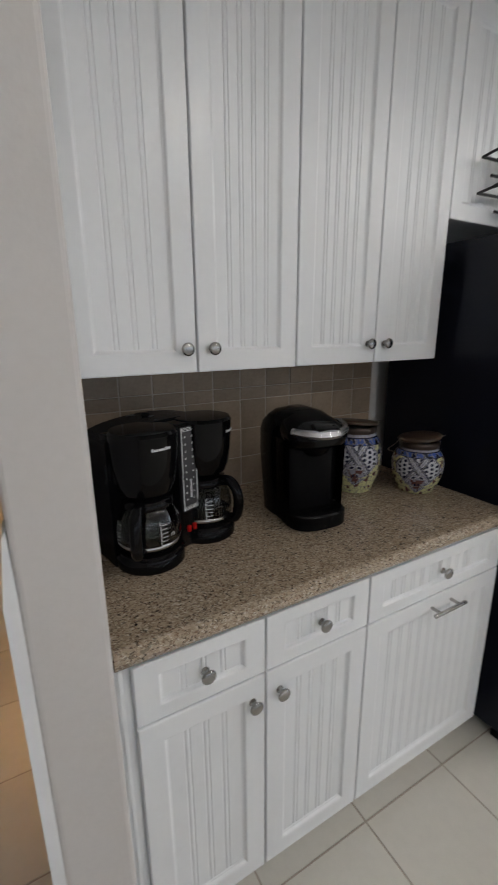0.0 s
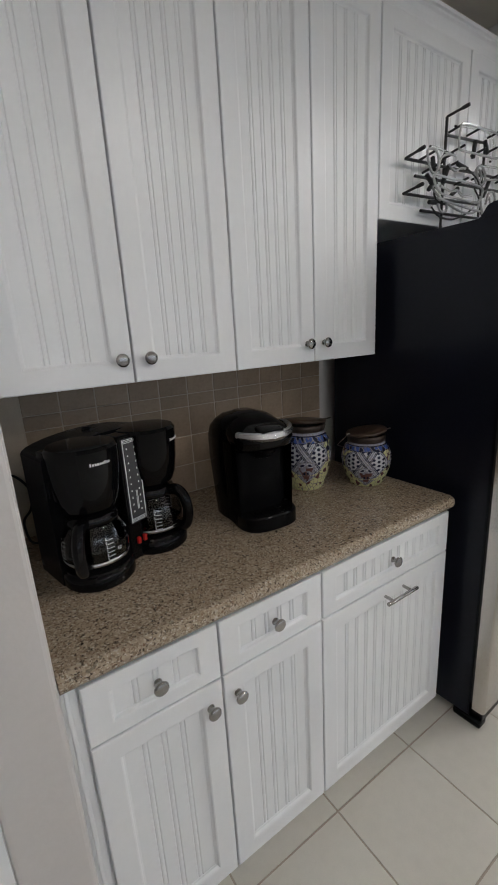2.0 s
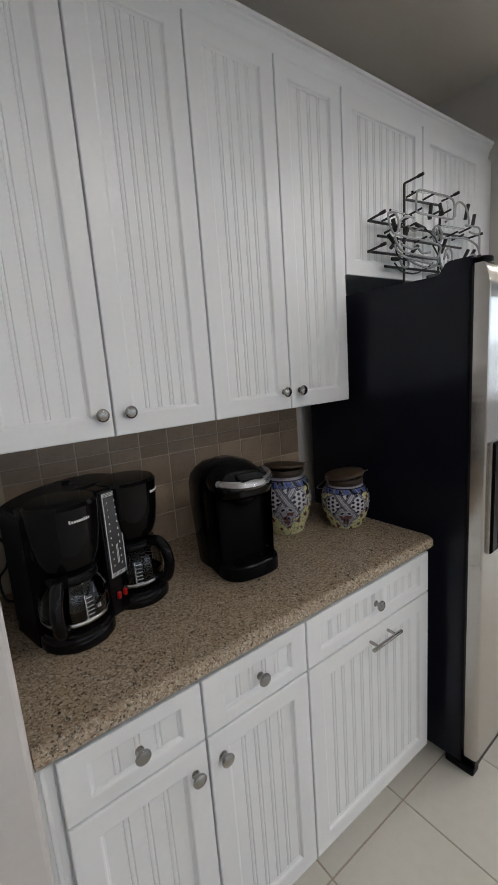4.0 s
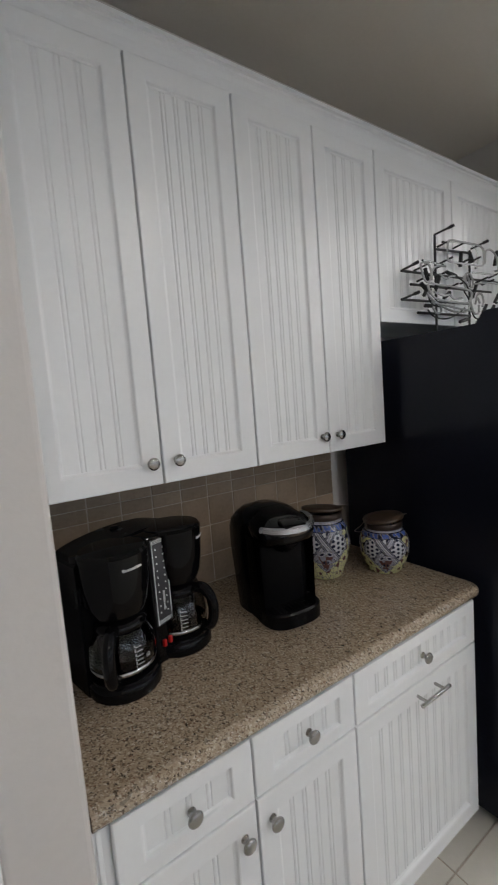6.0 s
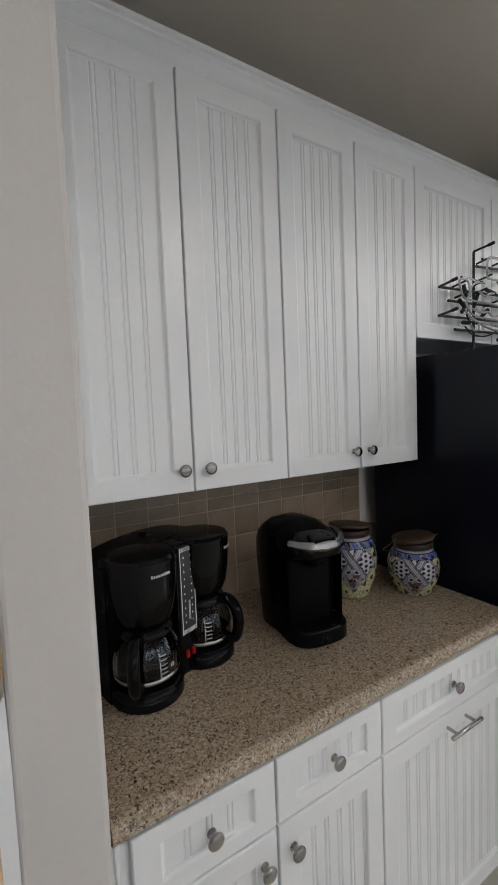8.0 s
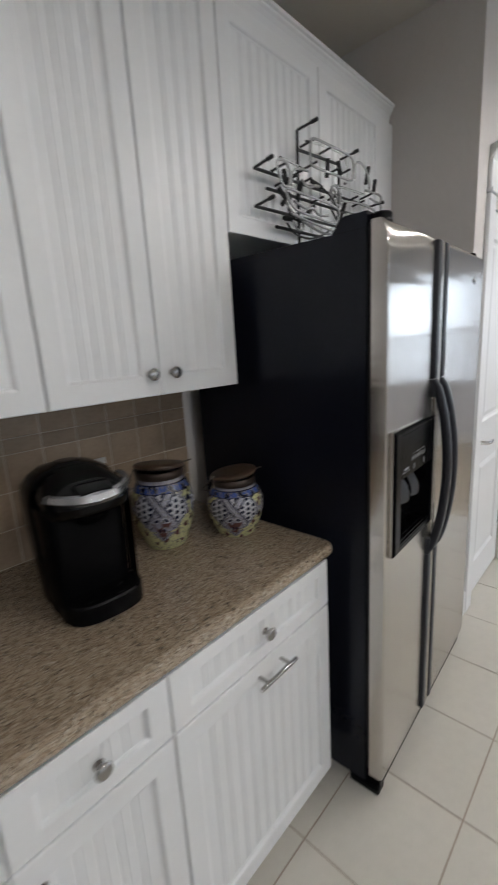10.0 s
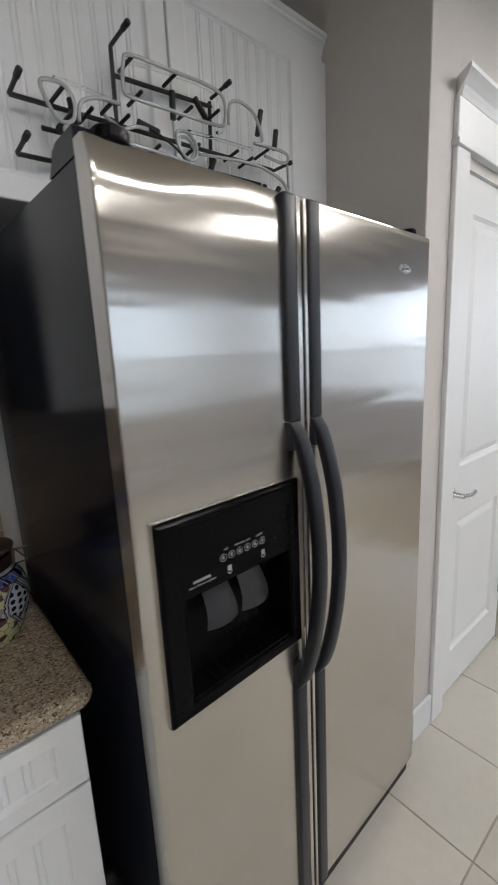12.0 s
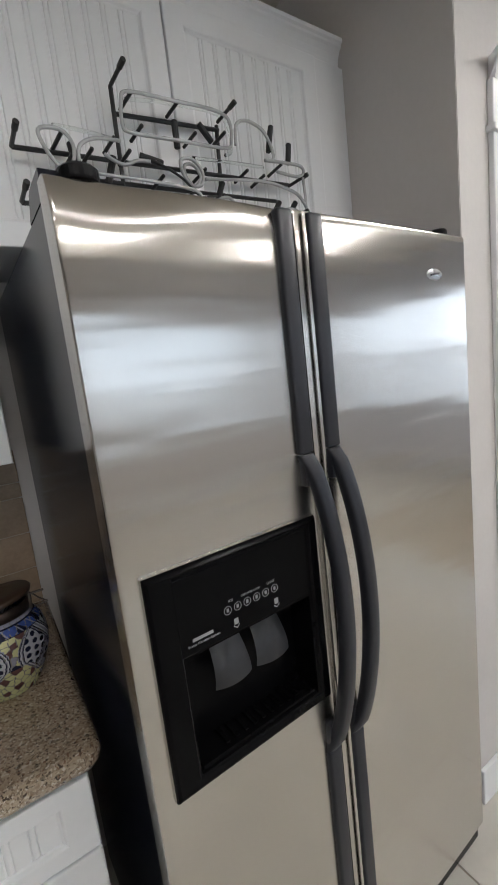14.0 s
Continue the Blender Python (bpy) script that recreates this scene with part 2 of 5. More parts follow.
# ---- building helpers ----
def part(name, bm, material, parent=None, label="", smooth=False, at=None):
    if smooth:
        for e in bm.edges:
            e.smooth = not (len(e.link_faces) == 2 and e.calc_face_angle(0.0) > 0.62)
    me = bpy.data.meshes.new(name)
    bm.to_mesh(me)
    bm.free()
    for one in material if isinstance(material, (list, tuple)) else (material,):
        me.materials.append(one)
    if smooth:
        me.polygons.foreach_set("use_smooth", [True] * len(me.polygons))
    ob = new(name, me)
    if parent is not None:
        ob.parent = parent
    if at is not None:
        ob.location = at
    if label:
        ob["label"] = label
    return ob


def thing(name, at, label, category, group="", kind=""):
    ob = new(name)
    ob.location = at
    ob.empty_display_size = 0.05
    return tagged(ob, label, category, group, kind)


def structure(name, bm, material, label, smooth=False):
    return tagged(part(name, bm, material, None, "", smooth), label, name.rstrip("_0123456789").split("_")[0], "", "structure")


def box(bm, x0, x1, y0, y1, z0, z1, bevel=0.0, seg=2):
    vs = [bm.verts.new((x, y, z)) for x in (x0, x1) for y in (y0, y1) for z in (z0, z1)]
    fs = [bm.faces.new([vs[i] for i in q]) for q in ((0, 1, 3, 2), (4, 6, 7, 5), (0, 4, 5, 1), (2, 3, 7, 6), (0, 2, 6, 4), (1, 5, 7, 3))]
    if bevel:
        es = list({e for f in fs for e in f.edges})
        bmesh.ops.bevel(bm, geom=es, offset=bevel, offset_type="OFFSET", segments=seg, profile=0.5, affect="EDGES", clamp_overlap=True)
    return bm


def boxes(*args, bevel=0.0, seg=2):
    bm = bmesh.new()
    for a in args:
        box(bm, *a, bevel=bevel, seg=seg)
    return bm


def lathe(bm, profile, seg=32, m=None, cap=False):
    """Turns (radius, height) pairs round z."""
    m = m or Matrix()
    rings = []
    for r, z in profile:
        if r < 1e-6:
            rings.append([bm.verts.new(m @ Vector((0, 0, z)))])
        else:
            rings.append([bm.verts.new(m @ Vector((r * math.cos(2 * math.pi * i / seg), r * math.sin(2 * math.pi * i / seg), z))) for i in range(seg)])
    for a, b in zip(rings, rings[1:]):
        for i in range(seg):
            j = (i + 1) % seg
            if len(a) == 1 and len(b) == 1:
                continue
            if len(a) == 1:
                bm.faces.new((a[0], b[j], b[i]))
            elif len(b) == 1:
                bm.faces.new((a[i], a[j], b[0]))
            else:
                bm.faces.new((a[i], a[j], b[j], b[i]))
    return bm


def turn_to(p, direction):
    return Matrix.Translation(p) @ Vector(direction).to_track_quat("Z", "Y").to_matrix().to_4x4()


def rod(bm, p0, p1, r, seg=12):
    p0, p1 = Vector(p0), Vector(p1)
    n = (p1 - p0).length
    return lathe(bm, ((0, 0), (r * 0.85, 0), (r, r * 0.2), (r, n - r * 0.2), (r * 0.85, n), (0, n)), seg, turn_to(p0, p1 - p0))


def sweep(bm, pts, r, seg=8, closed=False):
    """A round rod bent along points."""
    pts = [Vector(p) for p in pts]
    n = len(pts)
    rings, up = [], None
    for i, p in enumerate(pts):
        a = pts[i - 1] if i or closed else p
        b = pts[(i + 1) % n] if i < n - 1 or closed else p
        t = (b - a).normalized()
        if up is None:
            up = t.orthogonal().normalized()
        up = (up - t * up.dot(t))
        up = up.normalized() if up.length > 1e-6 else t.orthogonal().normalized()
        side = t.cross(up)
        rr = r[i] if isinstance(r, (list, tuple)) else r
        rings.append([bm.verts.new(p + rr * (math.cos(2 * math.pi * k / seg) * up + math.sin(2 * math.pi * k / seg) * side)) for k in range(seg)])
    for i in range(n if closed else n - 1):
        a, b = rings[i], rings[(i + 1) % n]
        for k in range(seg):
            bm.faces.new((a[k], a[(k + 1) % seg], b[(k + 1) % seg], b[k]))
    if not closed:
        bm.faces.new(rings[0][::-1]), bm.faces.new(rings[-1])
    return bm


def smooth_line(pts, steps=6, closed=False):
    """Points of a rounded line through the given ones."""
    pts = [Vector(p) for p in pts]
    n, out = len(pts), []
    for i in range(n if closed else n - 1):
        p1, p2 = pts[i], pts[(i + 1) % n]
        p0 = pts[i - 1] if i or closed else p1
        p3 = pts[(i + 2) % n] if i < n - 2 or closed else p2
        for k in range(steps):
            t = k / steps
            out.append(0.5 * (2 * p1 + (p2 - p0) * t + (2 * p0 - 5 * p1 + 4 * p2 - p3) * t * t + (3 * p1 - p0 - 3 * p2 + p3) * t ** 3))
    if not closed:
        out.append(pts[-1])
    return out


def extrude(bm, outline, a, b, axis="x"):
    """A prism of a 2D outline: (y, z) along x, (x, z) along y, (x, y) along z."""
    def at(p, s):
        return {"x": (s, p[0], p[1]), "y": (p[0], s, p[1]), "z": (p[0], p[1], s)}[axis]
    v0, v1 = [bm.verts.new(at(p, a)) for p in outline], [bm.verts.new(at(p, b)) for p in outline]
    n = len(outline)
    for i in range(n):
        bm.faces.new((v0[i], v0[(i + 1) % n], v1[(i + 1) % n], v1[i]))
    bm.faces.new(v0[::-1]), bm.faces.new(v1)
    bmesh.ops.recalc_face_normals(bm, faces=bm.faces)
    return bm


def ring(bm, x0, x1, z0, z1, y, profile, back=None, squeeze=1.0):
    """A mitred frame in the plane y that faces -y, of (inset, depth) pairs."""
    loops = [[bm.verts.new(c) for c in ((x0 + i, y + d, z0 + i * squeeze), (x1 - i, y + d, z0 + i * squeeze), (x1 - i, y + d, z1 - i * squeeze), (x0 + i, y + d, z1 - i * squeeze))] for i, d in profile]
    for a, b in zip(loops, loops[1:]):
        for k in range(4):
            bm.faces.new((a[k], a[(k + 1) % 4], b[(k + 1) % 4], b[k]))
    if back is not None:
        bm.faces.new(loops[0][::-1])
    return loops[-1]


# ---- the room ----
WX0, WX1, WY = 0.016, 0.143, 0.735          # the wall stub beside the cabinets
BACK, H = 1.400, 2.800                      # the kitchen's back wall and ceiling
PX, PY, PEND = 2.490, 0.720, 3.540          # the pantry block's corner and end
EAST, SOUTH, WEST, NORTH = 6.660, -3.500, -2.400, 5.400

structure("wall_stub", box(bmesh.new(), WX0, WX1, WY, NORTH, 0, H, 0.010, 3), WALL, "greige painted drywall end beside the counter", False)
structure("wall_back", boxes((WX1 + 0.001, PX, BACK, BACK + 0.12, 0, H)), WALL, "greige painted wall behind the kitchen cabinets")
structure("wall_pantry_side", box(bmesh.new(), PX, PX + 0.10, PY + 0.002, BACK + 0.12, 0, H), WALL, "greige painted wall beside the fridge")
DX0, DX1, DZ = 2.730, 3.372, 2.048
structure("wall_pantry_front", boxes((PX + 0.002, DX0, PY, PY + 0.11, 0, H), (DX1, PEND, PY, PY + 0.11, 0, H), (DX0, DX1, PY, PY + 0.11, DZ, H)), WALL, "greige painted wall round the pantry door")
structure("wall_pantry_end", boxes((PEND - 0.11, PEND - 0.002, PY + 0.112, NORTH, 0, H)), FARWALL_DAYLIT, "greige end of the pantry wall, with daylight tint in its colour")


def holed(x0, x1, z0, z1, holes):
    """The rectangles that are left of a wall round its openings, which lie side by side."""
    out, at = [], x0
    for a, b, c, d in sorted(holes):
        out += [(at, a, z0, z1), (a, b, z0, c), (a, b, d, z1)]
        at = b
    return out + [(at, x1, z0, z1)]


EAST_W = ((-1.68, -0.52, 0.80, 2.26), (-3.32, -2.16, 0.80, 2.26))
SOUTH_W = ((-1.60, 1.40, 0.90, 2.26), (1.90, 4.90, 0.90, 2.26))
structure("wall_east", boxes(*[(EAST, EAST + 0.14, a, b, c, d) for a, b, c, d in holed(SOUTH, NORTH, 0, H, EAST_W)]), FARWALL_DAYLIT, "pale grey far wall with two windows, daylight tint in its colour")
structure("wall_south", boxes(*[(a, b, SOUTH - 0.14, SOUTH, c, d) for a, b, c, d in holed(WEST, EAST, 0, H, SOUTH_W)]), WALL, "greige painted wall with two wide windows")
structure("wall_west", boxes((WEST - 0.12, WEST, SOUTH, NORTH, 0, H)), WALL, "greige painted wall")
# an opening added out of view, for the far corner's fill lamp
ADDED_NORTH_W = ((3.95, 6.25, 0.60, 2.30),)
structure("wall_north", boxes(*[(a, b, NORTH, NORTH + 0.14, c, d) for a, b, c, d in holed(WEST, EAST, 0, H, ADDED_NORTH_W)]), FARWALL_DAYLIT, "pale grey wall with one added window, daylight tint in its colour")
structure("ceiling", boxes((WEST - 0.12, EAST + 0.14, SOUTH - 0.14, NORTH + 0.12, H, H + 0.1)), CEIL, "matt beige painted ceiling")
structure("ceiling_soffit", boxes((5.45, EAST - 0.002, 0.88, NORTH - 0.002, 2.41, H - 0.002)), CEIL, "lowered painted ceiling over the far corner")
structure("floor", boxes((WEST - 0.12, EAST + 0.14, SOUTH - 0.14, NORTH + 0.12, -0.10, -0.004)), GROUT, "cream ceramic tile floor with brown grout")


def baseboard(name, x0, x1, y0, y1):
    structure(name, box(bmesh.new(), x0, x1, y0, y1, 0, 0.13, 0.004), TRIM, "white painted baseboard")


baseboard("baseboard_pantry_left", PX + 0.003, 2.635, PY - 0.014, PY)
baseboard("baseboard_pantry_right", 3.467, PEND, PY - 0.014, PY)
baseboard("baseboard_pantry_end", PEND, PEND + 0.014, PY - 0.014, 3.0)
baseboard("baseboard_east", EAST - 0.014, EAST, SOUTH + 0.02, NORTH - 0.02)
baseboard("baseboard_south", WEST + 0.02, EAST - 0.02, SOUTH, SOUTH + 0.014)

# a thin white strip that stands for daylight on the stub's outer corner
_bm = bmesh.new()
extrude(_bm, ((WX0 - 0.021, 0.0), (WX0 + 0.001, 0.0), (WX0 + 0.001, 1.085), (WX0 - 0.001, 1.20), (WX0 - 0.007, 1.185), (WX0 - 0.020, 1.075)), WY - 0.004, WY + 0.05, "y")
tagged(part("corner_daylight_strip", _bm, TRIM), "thin white strip for daylight on the drywall corner's edge", "corner guard")

# the hall behind the stub
structure("wall_hall", box(bmesh.new(), -0.75, -0.345, 3.05, NORTH - 0.002, 0, H, 0.006), TRIM, "white painted hall wall")
structure("baseboard_hall", box(bmesh.new(), -0.344, -0.330, 3.04, NORTH - 0.01, 0, 0.12, 0.004), TRIM, "white painted hall baseboard")
structure("baseboard_north", box(bmesh.new(), -0.32, -0.01, NORTH - 0.014, NORTH, 0, 0.12, 0.004), TRIM, "white painted hall baseboard")
_hd = thing("hall_door", (-0.343, 3.9, 0), "white panelled door in the warm-lit hall", "door")
_bm = bmesh.new()
box(_bm, 0, 0.012, -0.38, 0.38, 0.01, 2.03, 0.003)
for _z0, _z1 in ((0.25, 0.95), (1.1, 1.9)):
    box(_bm, 0.010, 0.022, -0.26, 0.26, _z0, _z1, 0.008)
part("door_leaf", _bm, TRIM, _hd)
_bm = bmesh.new()
for _a, _b in ((-0.46, -0.385), (0.385, 0.46)):
    box(_bm, 0, 0.02, _a, _b, 0, 2.12, 0.004)
part("casing", _bm, TRIM, _hd)


# ---- windows ----
def window(name, along, lo, hi, z0, z1, plane, half=180):
    """A sash window with blinds. along: the axis that it runs along; plane: the wall's inner face."""
    ob = tagged(new(name), "white framed window with pale blinds and bright daylight", "window", "", "structure")
    # local: x runs along the wall, +y goes out of the room
    if along == "y":
        ob.matrix_basis = Matrix.Translation((plane, (lo + hi) / 2, 0)) @ Matrix.Rotation(radians(-90), 4, "Z")
    else:
        ob.matrix_basis = Matrix.Translation(((lo + hi) / 2, plane, 0)) @ Matrix.Rotation(radians(half), 4, "Z")
    w = (hi - lo) / 2
    bm = bmesh.new()
    ring(bm, -w, w, z0, z1, 0.07, ((0, 0.05), (0, 0), (0.045, 0), (0.05, 0.05)))
    box(bm, -w + 0.045, w - 0.045, 0.08, 0.11, (z0 + z1) / 2 - 0.02, (z0 + z1) / 2 + 0.02, 0.003)
    part("window_frame", bm, TRIM, ob)
    bm = bmesh.new()
    ring(bm, -w - 0.08, w + 0.08, z0 - 0.08, z1 + 0.08, -0.016, ((0, 0.016), (0, 0), (0.076, 0), (0.08, 0.08)))
    part("casing", bm, TRIM, ob)
    part("window_sill", box(bmesh.new(), -w - 0.1, w + 0.1, -0.05, 0.07, z0 - 0.025, z0 - 0.002, 0.004), TRIM, ob)
    for a, b in ((z0 + 0.05, (z0 + z1) / 2 - 0.02), ((z0 + z1) / 2 + 0.02, z1 - 0.05)):
        p = part("pane", boxes((-w + 0.046, w - 0.046, 0.094, 0.098, a, b)), WINGLASS, ob)
        p.visible_shadow = False
    me = None
    n = 16
    for i in range(n):
        z = z0 + 0.06 + i * 0.042
        bm = bmesh.new()
        box(bm, -w + 0.05, w - 0.05, -0.022, 0.022, -0.0012, 0.0012)
        bmesh.ops.rotate(bm, verts=bm.verts, cent=(0, 0, 0), matrix=Matrix.Rotation(radians(28), 3, "X"))
        if me is None:
            s = part("slat", bm, BLIND, ob)
            me = s.data
        else:
            bm.free()
            s = new("slat", me)
            s.parent = ob
        s.location = (0, 0.035, z)
    return ob


for _i, (_a, _b, _c, _d) in enumerate(EAST_W):
    window("window_%d" % (_i + 1), "y", _a, _b, _c, _d, EAST)
for _i, (_a, _b, _c, _d) in enumerate(SOUTH_W):
    window("window_%d" % (_i + 3), "x", _a, _b, _c, _d, SOUTH)
# an unseen window, added round the north fill lamp
window("window_5", "x", *ADDED_NORTH_W[0], NORTH, 0)
tagged(part("backdrop_east", boxes((8.6, 8.62, -9, 5, -0.5, 5)), SKYGLOW), "bright overcast daylight beyond the windows", "backdrop", "", "structure")
# glowing sheet added behind the unseen north window
tagged(part("backdrop_added_north", boxes((1, 9, 7.2, 7.22, -0.5, 5)), SKYGLOW), "bright sheet as daylight beyond the unseen window", "backdrop", "", "structure")
tagged(part("backdrop_south", boxes((-3, 9, -5.62, -5.6, -0.5, 5)), SKYGLOW), "bright sheet as daylight beyond the unseen window", "backdrop", "", "structure")


# ---- pantry door ----
def pantry_door():
    d = tagged(new("door_1"), "closed white two-panel pantry door with a lever", "door", "", "structure")
    d.location = (DX0, PY, 0)
    w = DX1 - DX0
    bm = bmesh.new()
    px0, px1 = 0.112, w - 0.112
    zs = ((0.20, 0.80), (1.02, 1.925))
    box(bm, 0.004, px0, 0.012, 0.047, 0.012, DZ - 0.004)
    box(bm, px1, w - 0.004, 0.012, 0.047, 0.012, DZ - 0.004)
    for a, b in ((0.012, zs[0][0]), (zs[0][1], zs[1][0]), (zs[1][1], DZ - 0.004)):
        box(bm, px0, px1, 0.012, 0.047, a, b)
    leaf = part("door_leaf", bm, TRIM, d)
    for a, b in zs:
        bm = bmesh.new()
        last = ring(bm, px0, px1, a, b, 0.012, ((0, 0.001), (0.010, 0.010), (0.022, 0.012), (0.045, 0.004), (0.05, 0.003)))
        bm.faces.new(last)
        part("panel", bm, TRIM, leaf)
    bm = bmesh.new()
    for a, b in ((-0.094, 0.0), (w, w + 0.094)):
        box(bm, a, b, -0.018, 0.0, 0.0, DZ + 0.032, 0.004)
    box(bm, -0.094, w + 0.094, -0.018, 0.0, DZ + 0.034, DZ + 0.165, 0.004)
    box(bm, -0.104, w + 0.104, -0.027, 0.0, DZ + 0.032, DZ + 0.05, 0.003)
    box(bm, 0.0, w, 0.0, 0.11, DZ - 0.002, DZ + 0.0)
    part("casing", bm, TRIM, d)
    bm = bmesh.new()
    out = ((0, 0), (-0.018, 0), (-0.022, 0.010), (-0.030, 0.022), (-0.046, 0.036), (-0.060, 0.044), (-0.060, 0.056), (0, 0.056))
    extrude(bm, [(y, z + DZ + 0.165) for y, z in out], -0.125, w + 0.125, "x")
    for v in bm.verts:       # the ends lean in like the front does
        side = -1 if v.co.x < w / 2 else 1
        v.co.x -= side * max(0.0, 0.042 - max(0.0, -v.co.y - 0.018))
    part("crown", bm, TRIM, d)
    for z in (0.31, 1.09, 1.845):
        bm = bmesh.new()
        rod(bm, (w - 0.001, -0.004, z - 0.045), (w - 0.001, -0.004, z + 0.045), 0.006)
        box(bm, w - 0.022, w + 0.016, -0.001, 0.011, z - 0.044, z + 0.044)
        part("hinge", bm, NICKEL, d, "satin nickel hinge")
    bm = bmesh.new()
    lathe(bm, ((0, 0), (0.027, 0), (0.027, 0.004), (0.020, 0.009), (0.010, 0.011), (0.010, 0.05), (0, 0.05)), 24, turn_to((0.046, 0.012, 0.925), (0, -1, 0)))
    sweep(bm, smooth_line(((0.046, -0.034, 0.925), (0.074, -0.040, 0.924), (0.114, -0.038, 0.918), (0.156, -0.033, 0.918)), 5), 0.0085, 10)
    part("door_handle", bm, CHROME, d, "polished lever handle", True)


pantry_door()


# ---- cabinets ----
def beaded(bm, x0, x1, z0, z1, y, pitch=0.040):
    """A beadboard panel that faces -y: flat boards with a bead between two fine grooves."""
    n = max(2, round((x1 - x0) / pitch))
    step = (x1 - x0) / n
    line = [(x0, 0.0)]
    for i in range(1, n):
        c = x0 + i * step
        line += [(c - 0.0078, 0), (c - 0.0054, 0.0026), (c - 0.0032, 0.0004), (c, -0.0004), (c + 0.0032, 0.0004), (c + 0.0054, 0.0026), (c + 0.0078, 0)]
    line.append((x1, 0.0))
    a = [bm.verts.new((x, y + d, z0)) for x, d in line]
    b = [bm.verts.new((x, y + d, z1)) for x, d in line]
    for i in range(len(line) - 1):
        bm.faces.new((a[i], a[i + 1], b[i + 1], b[i]))
    return bm


def front(parent, name, x0, x1, z0, z1, stile=0.060, rail=0.060, pitch=0.040):
    """A framed beadboard front, with its face at local y 0."""
    bm = bmesh.new()
    w = stile
    prof = ((0, 0.020), (0, 0.003), (0.001, 0.001), (0.003, 0.0), (w - 0.010, 0.0), (w - 0.007, 0.0015), (w - 0.004, 0.0065), (w, 0.0085), (w, 0.013))
    ring(bm, x0, x1, z0, z1, 0.0, prof, True, rail / stile)
    f = part(name, bm, CAB, parent)
    bm = bmesh.new()
    beaded(bm, x0 + w - 0.001, x1 - w + 0.001, z0 + rail - 0.001, z1 - rail + 0.001, 0.0095, pitch)
    part("panel", bm, CAB, f)
    return f


def knob(parent, x, z, r=0.0165):
    bm = bmesh.new()
    k = r / 0.0165
    lathe(bm, [(a * k, b * k) for a, b in ((0, 0), (0.0095, 0), (0.0095, 0.002), (0.0065, 0.004), (0.0058, 0.011), (0.0085, 0.014), (0.0145, 0.0165), (0.0165, 0.0195), (0.0160, 0.0225), (0.0120, 0.0255), (0.006, 0.0268), (0, 0.0270))], 28, turn_to((x, 0, z), (0, -1, 0)))
    return part("knob", bm, NICKEL, parent, "brushed nickel knob", True)


UY, UZ0, UZ1 = 1.078, 1.372, 2.421


def upper(x0, x1, z0, mid, knobs, label):
    c = thing("wall_cabinet", ((x0 + x1) / 2, UY, z0), label, "cabinet", "wall cabinets")
    ox, oz = (x0 + x1) / 2, z0
    bm = bmesh.new()
    box(bm, x0 - ox, x1 - ox, 0.0225, BACK - UY - 0.002, 0.004, UZ1 - oz + 0.0025)
    part("body", bm, CAB, c)
    for a, b, k in ((x0 + 0.0015, mid - 0.0024, mid - 0.032), (mid + 0.0024, x1 - 0.0015, mid + 0.040)):
        f = front(c, "door", a - ox, b - ox, 0, UZ1 - oz)
        if knobs:
            knob(f, k - ox, 1.430 - oz)
    return c


upper(0.166, 0.769, UZ0, 0.467, True, "tall white wall cabinet with two beadboard doors")
upper(0.771, 1.369, UZ0, 1.073, True, "tall white wall cabinet with two beadboard doors beside the fridge")
upper(1.371, 2.362, 1.821, 1.866, False, "short white beadboard wall cabinet above the fridge")
structure("trim_filler_left", boxes((WX1 + 0.001, 0.165, UY + 0.012, BACK, UZ0, UZ1 + 0.0025)), CAB, "white filler strip beside the wall cabinet")
structure("trim_filler_right", boxes((2.363, PX - 0.001, UY + 0.012, UY + 0.03, 1.821, UZ1 + 0.0025)), CAB, "white filler strip beside the wall cabinet")
_bm = bmesh.new()
_cp = ((1.150, 2.424), (1.104, 2.424), (1.103, 2.436), (1.106, 2.440), (1.104, 2.452), (1.100, 2.466), (1.093, 2.478), (1.087, 2.484), (1.087, 2.491), (1.080, 2.494), (1.080, 2.505), (1.150, 2.505))
extrude(_bm, _cp, WX1 + 0.001, PX - 0.002, "x")
tagged(part("crown_moulding", _bm, CAB), "white painted crown moulding along the wall cabinets", "moulding", "", "structure")
_bm = boxes((WX1 + 0.002, PX - 0.003, 1.151, BACK - 0.002, 2.474, 2.50))
structure("trim_cabinet_top", _bm, CABIN, "plain cabinet tops behind the crown moulding")

BY = 0.757
DZ0, DZ1, BZ0, BZ1 = 0.7185, 0.860, 0.097, 0.7125


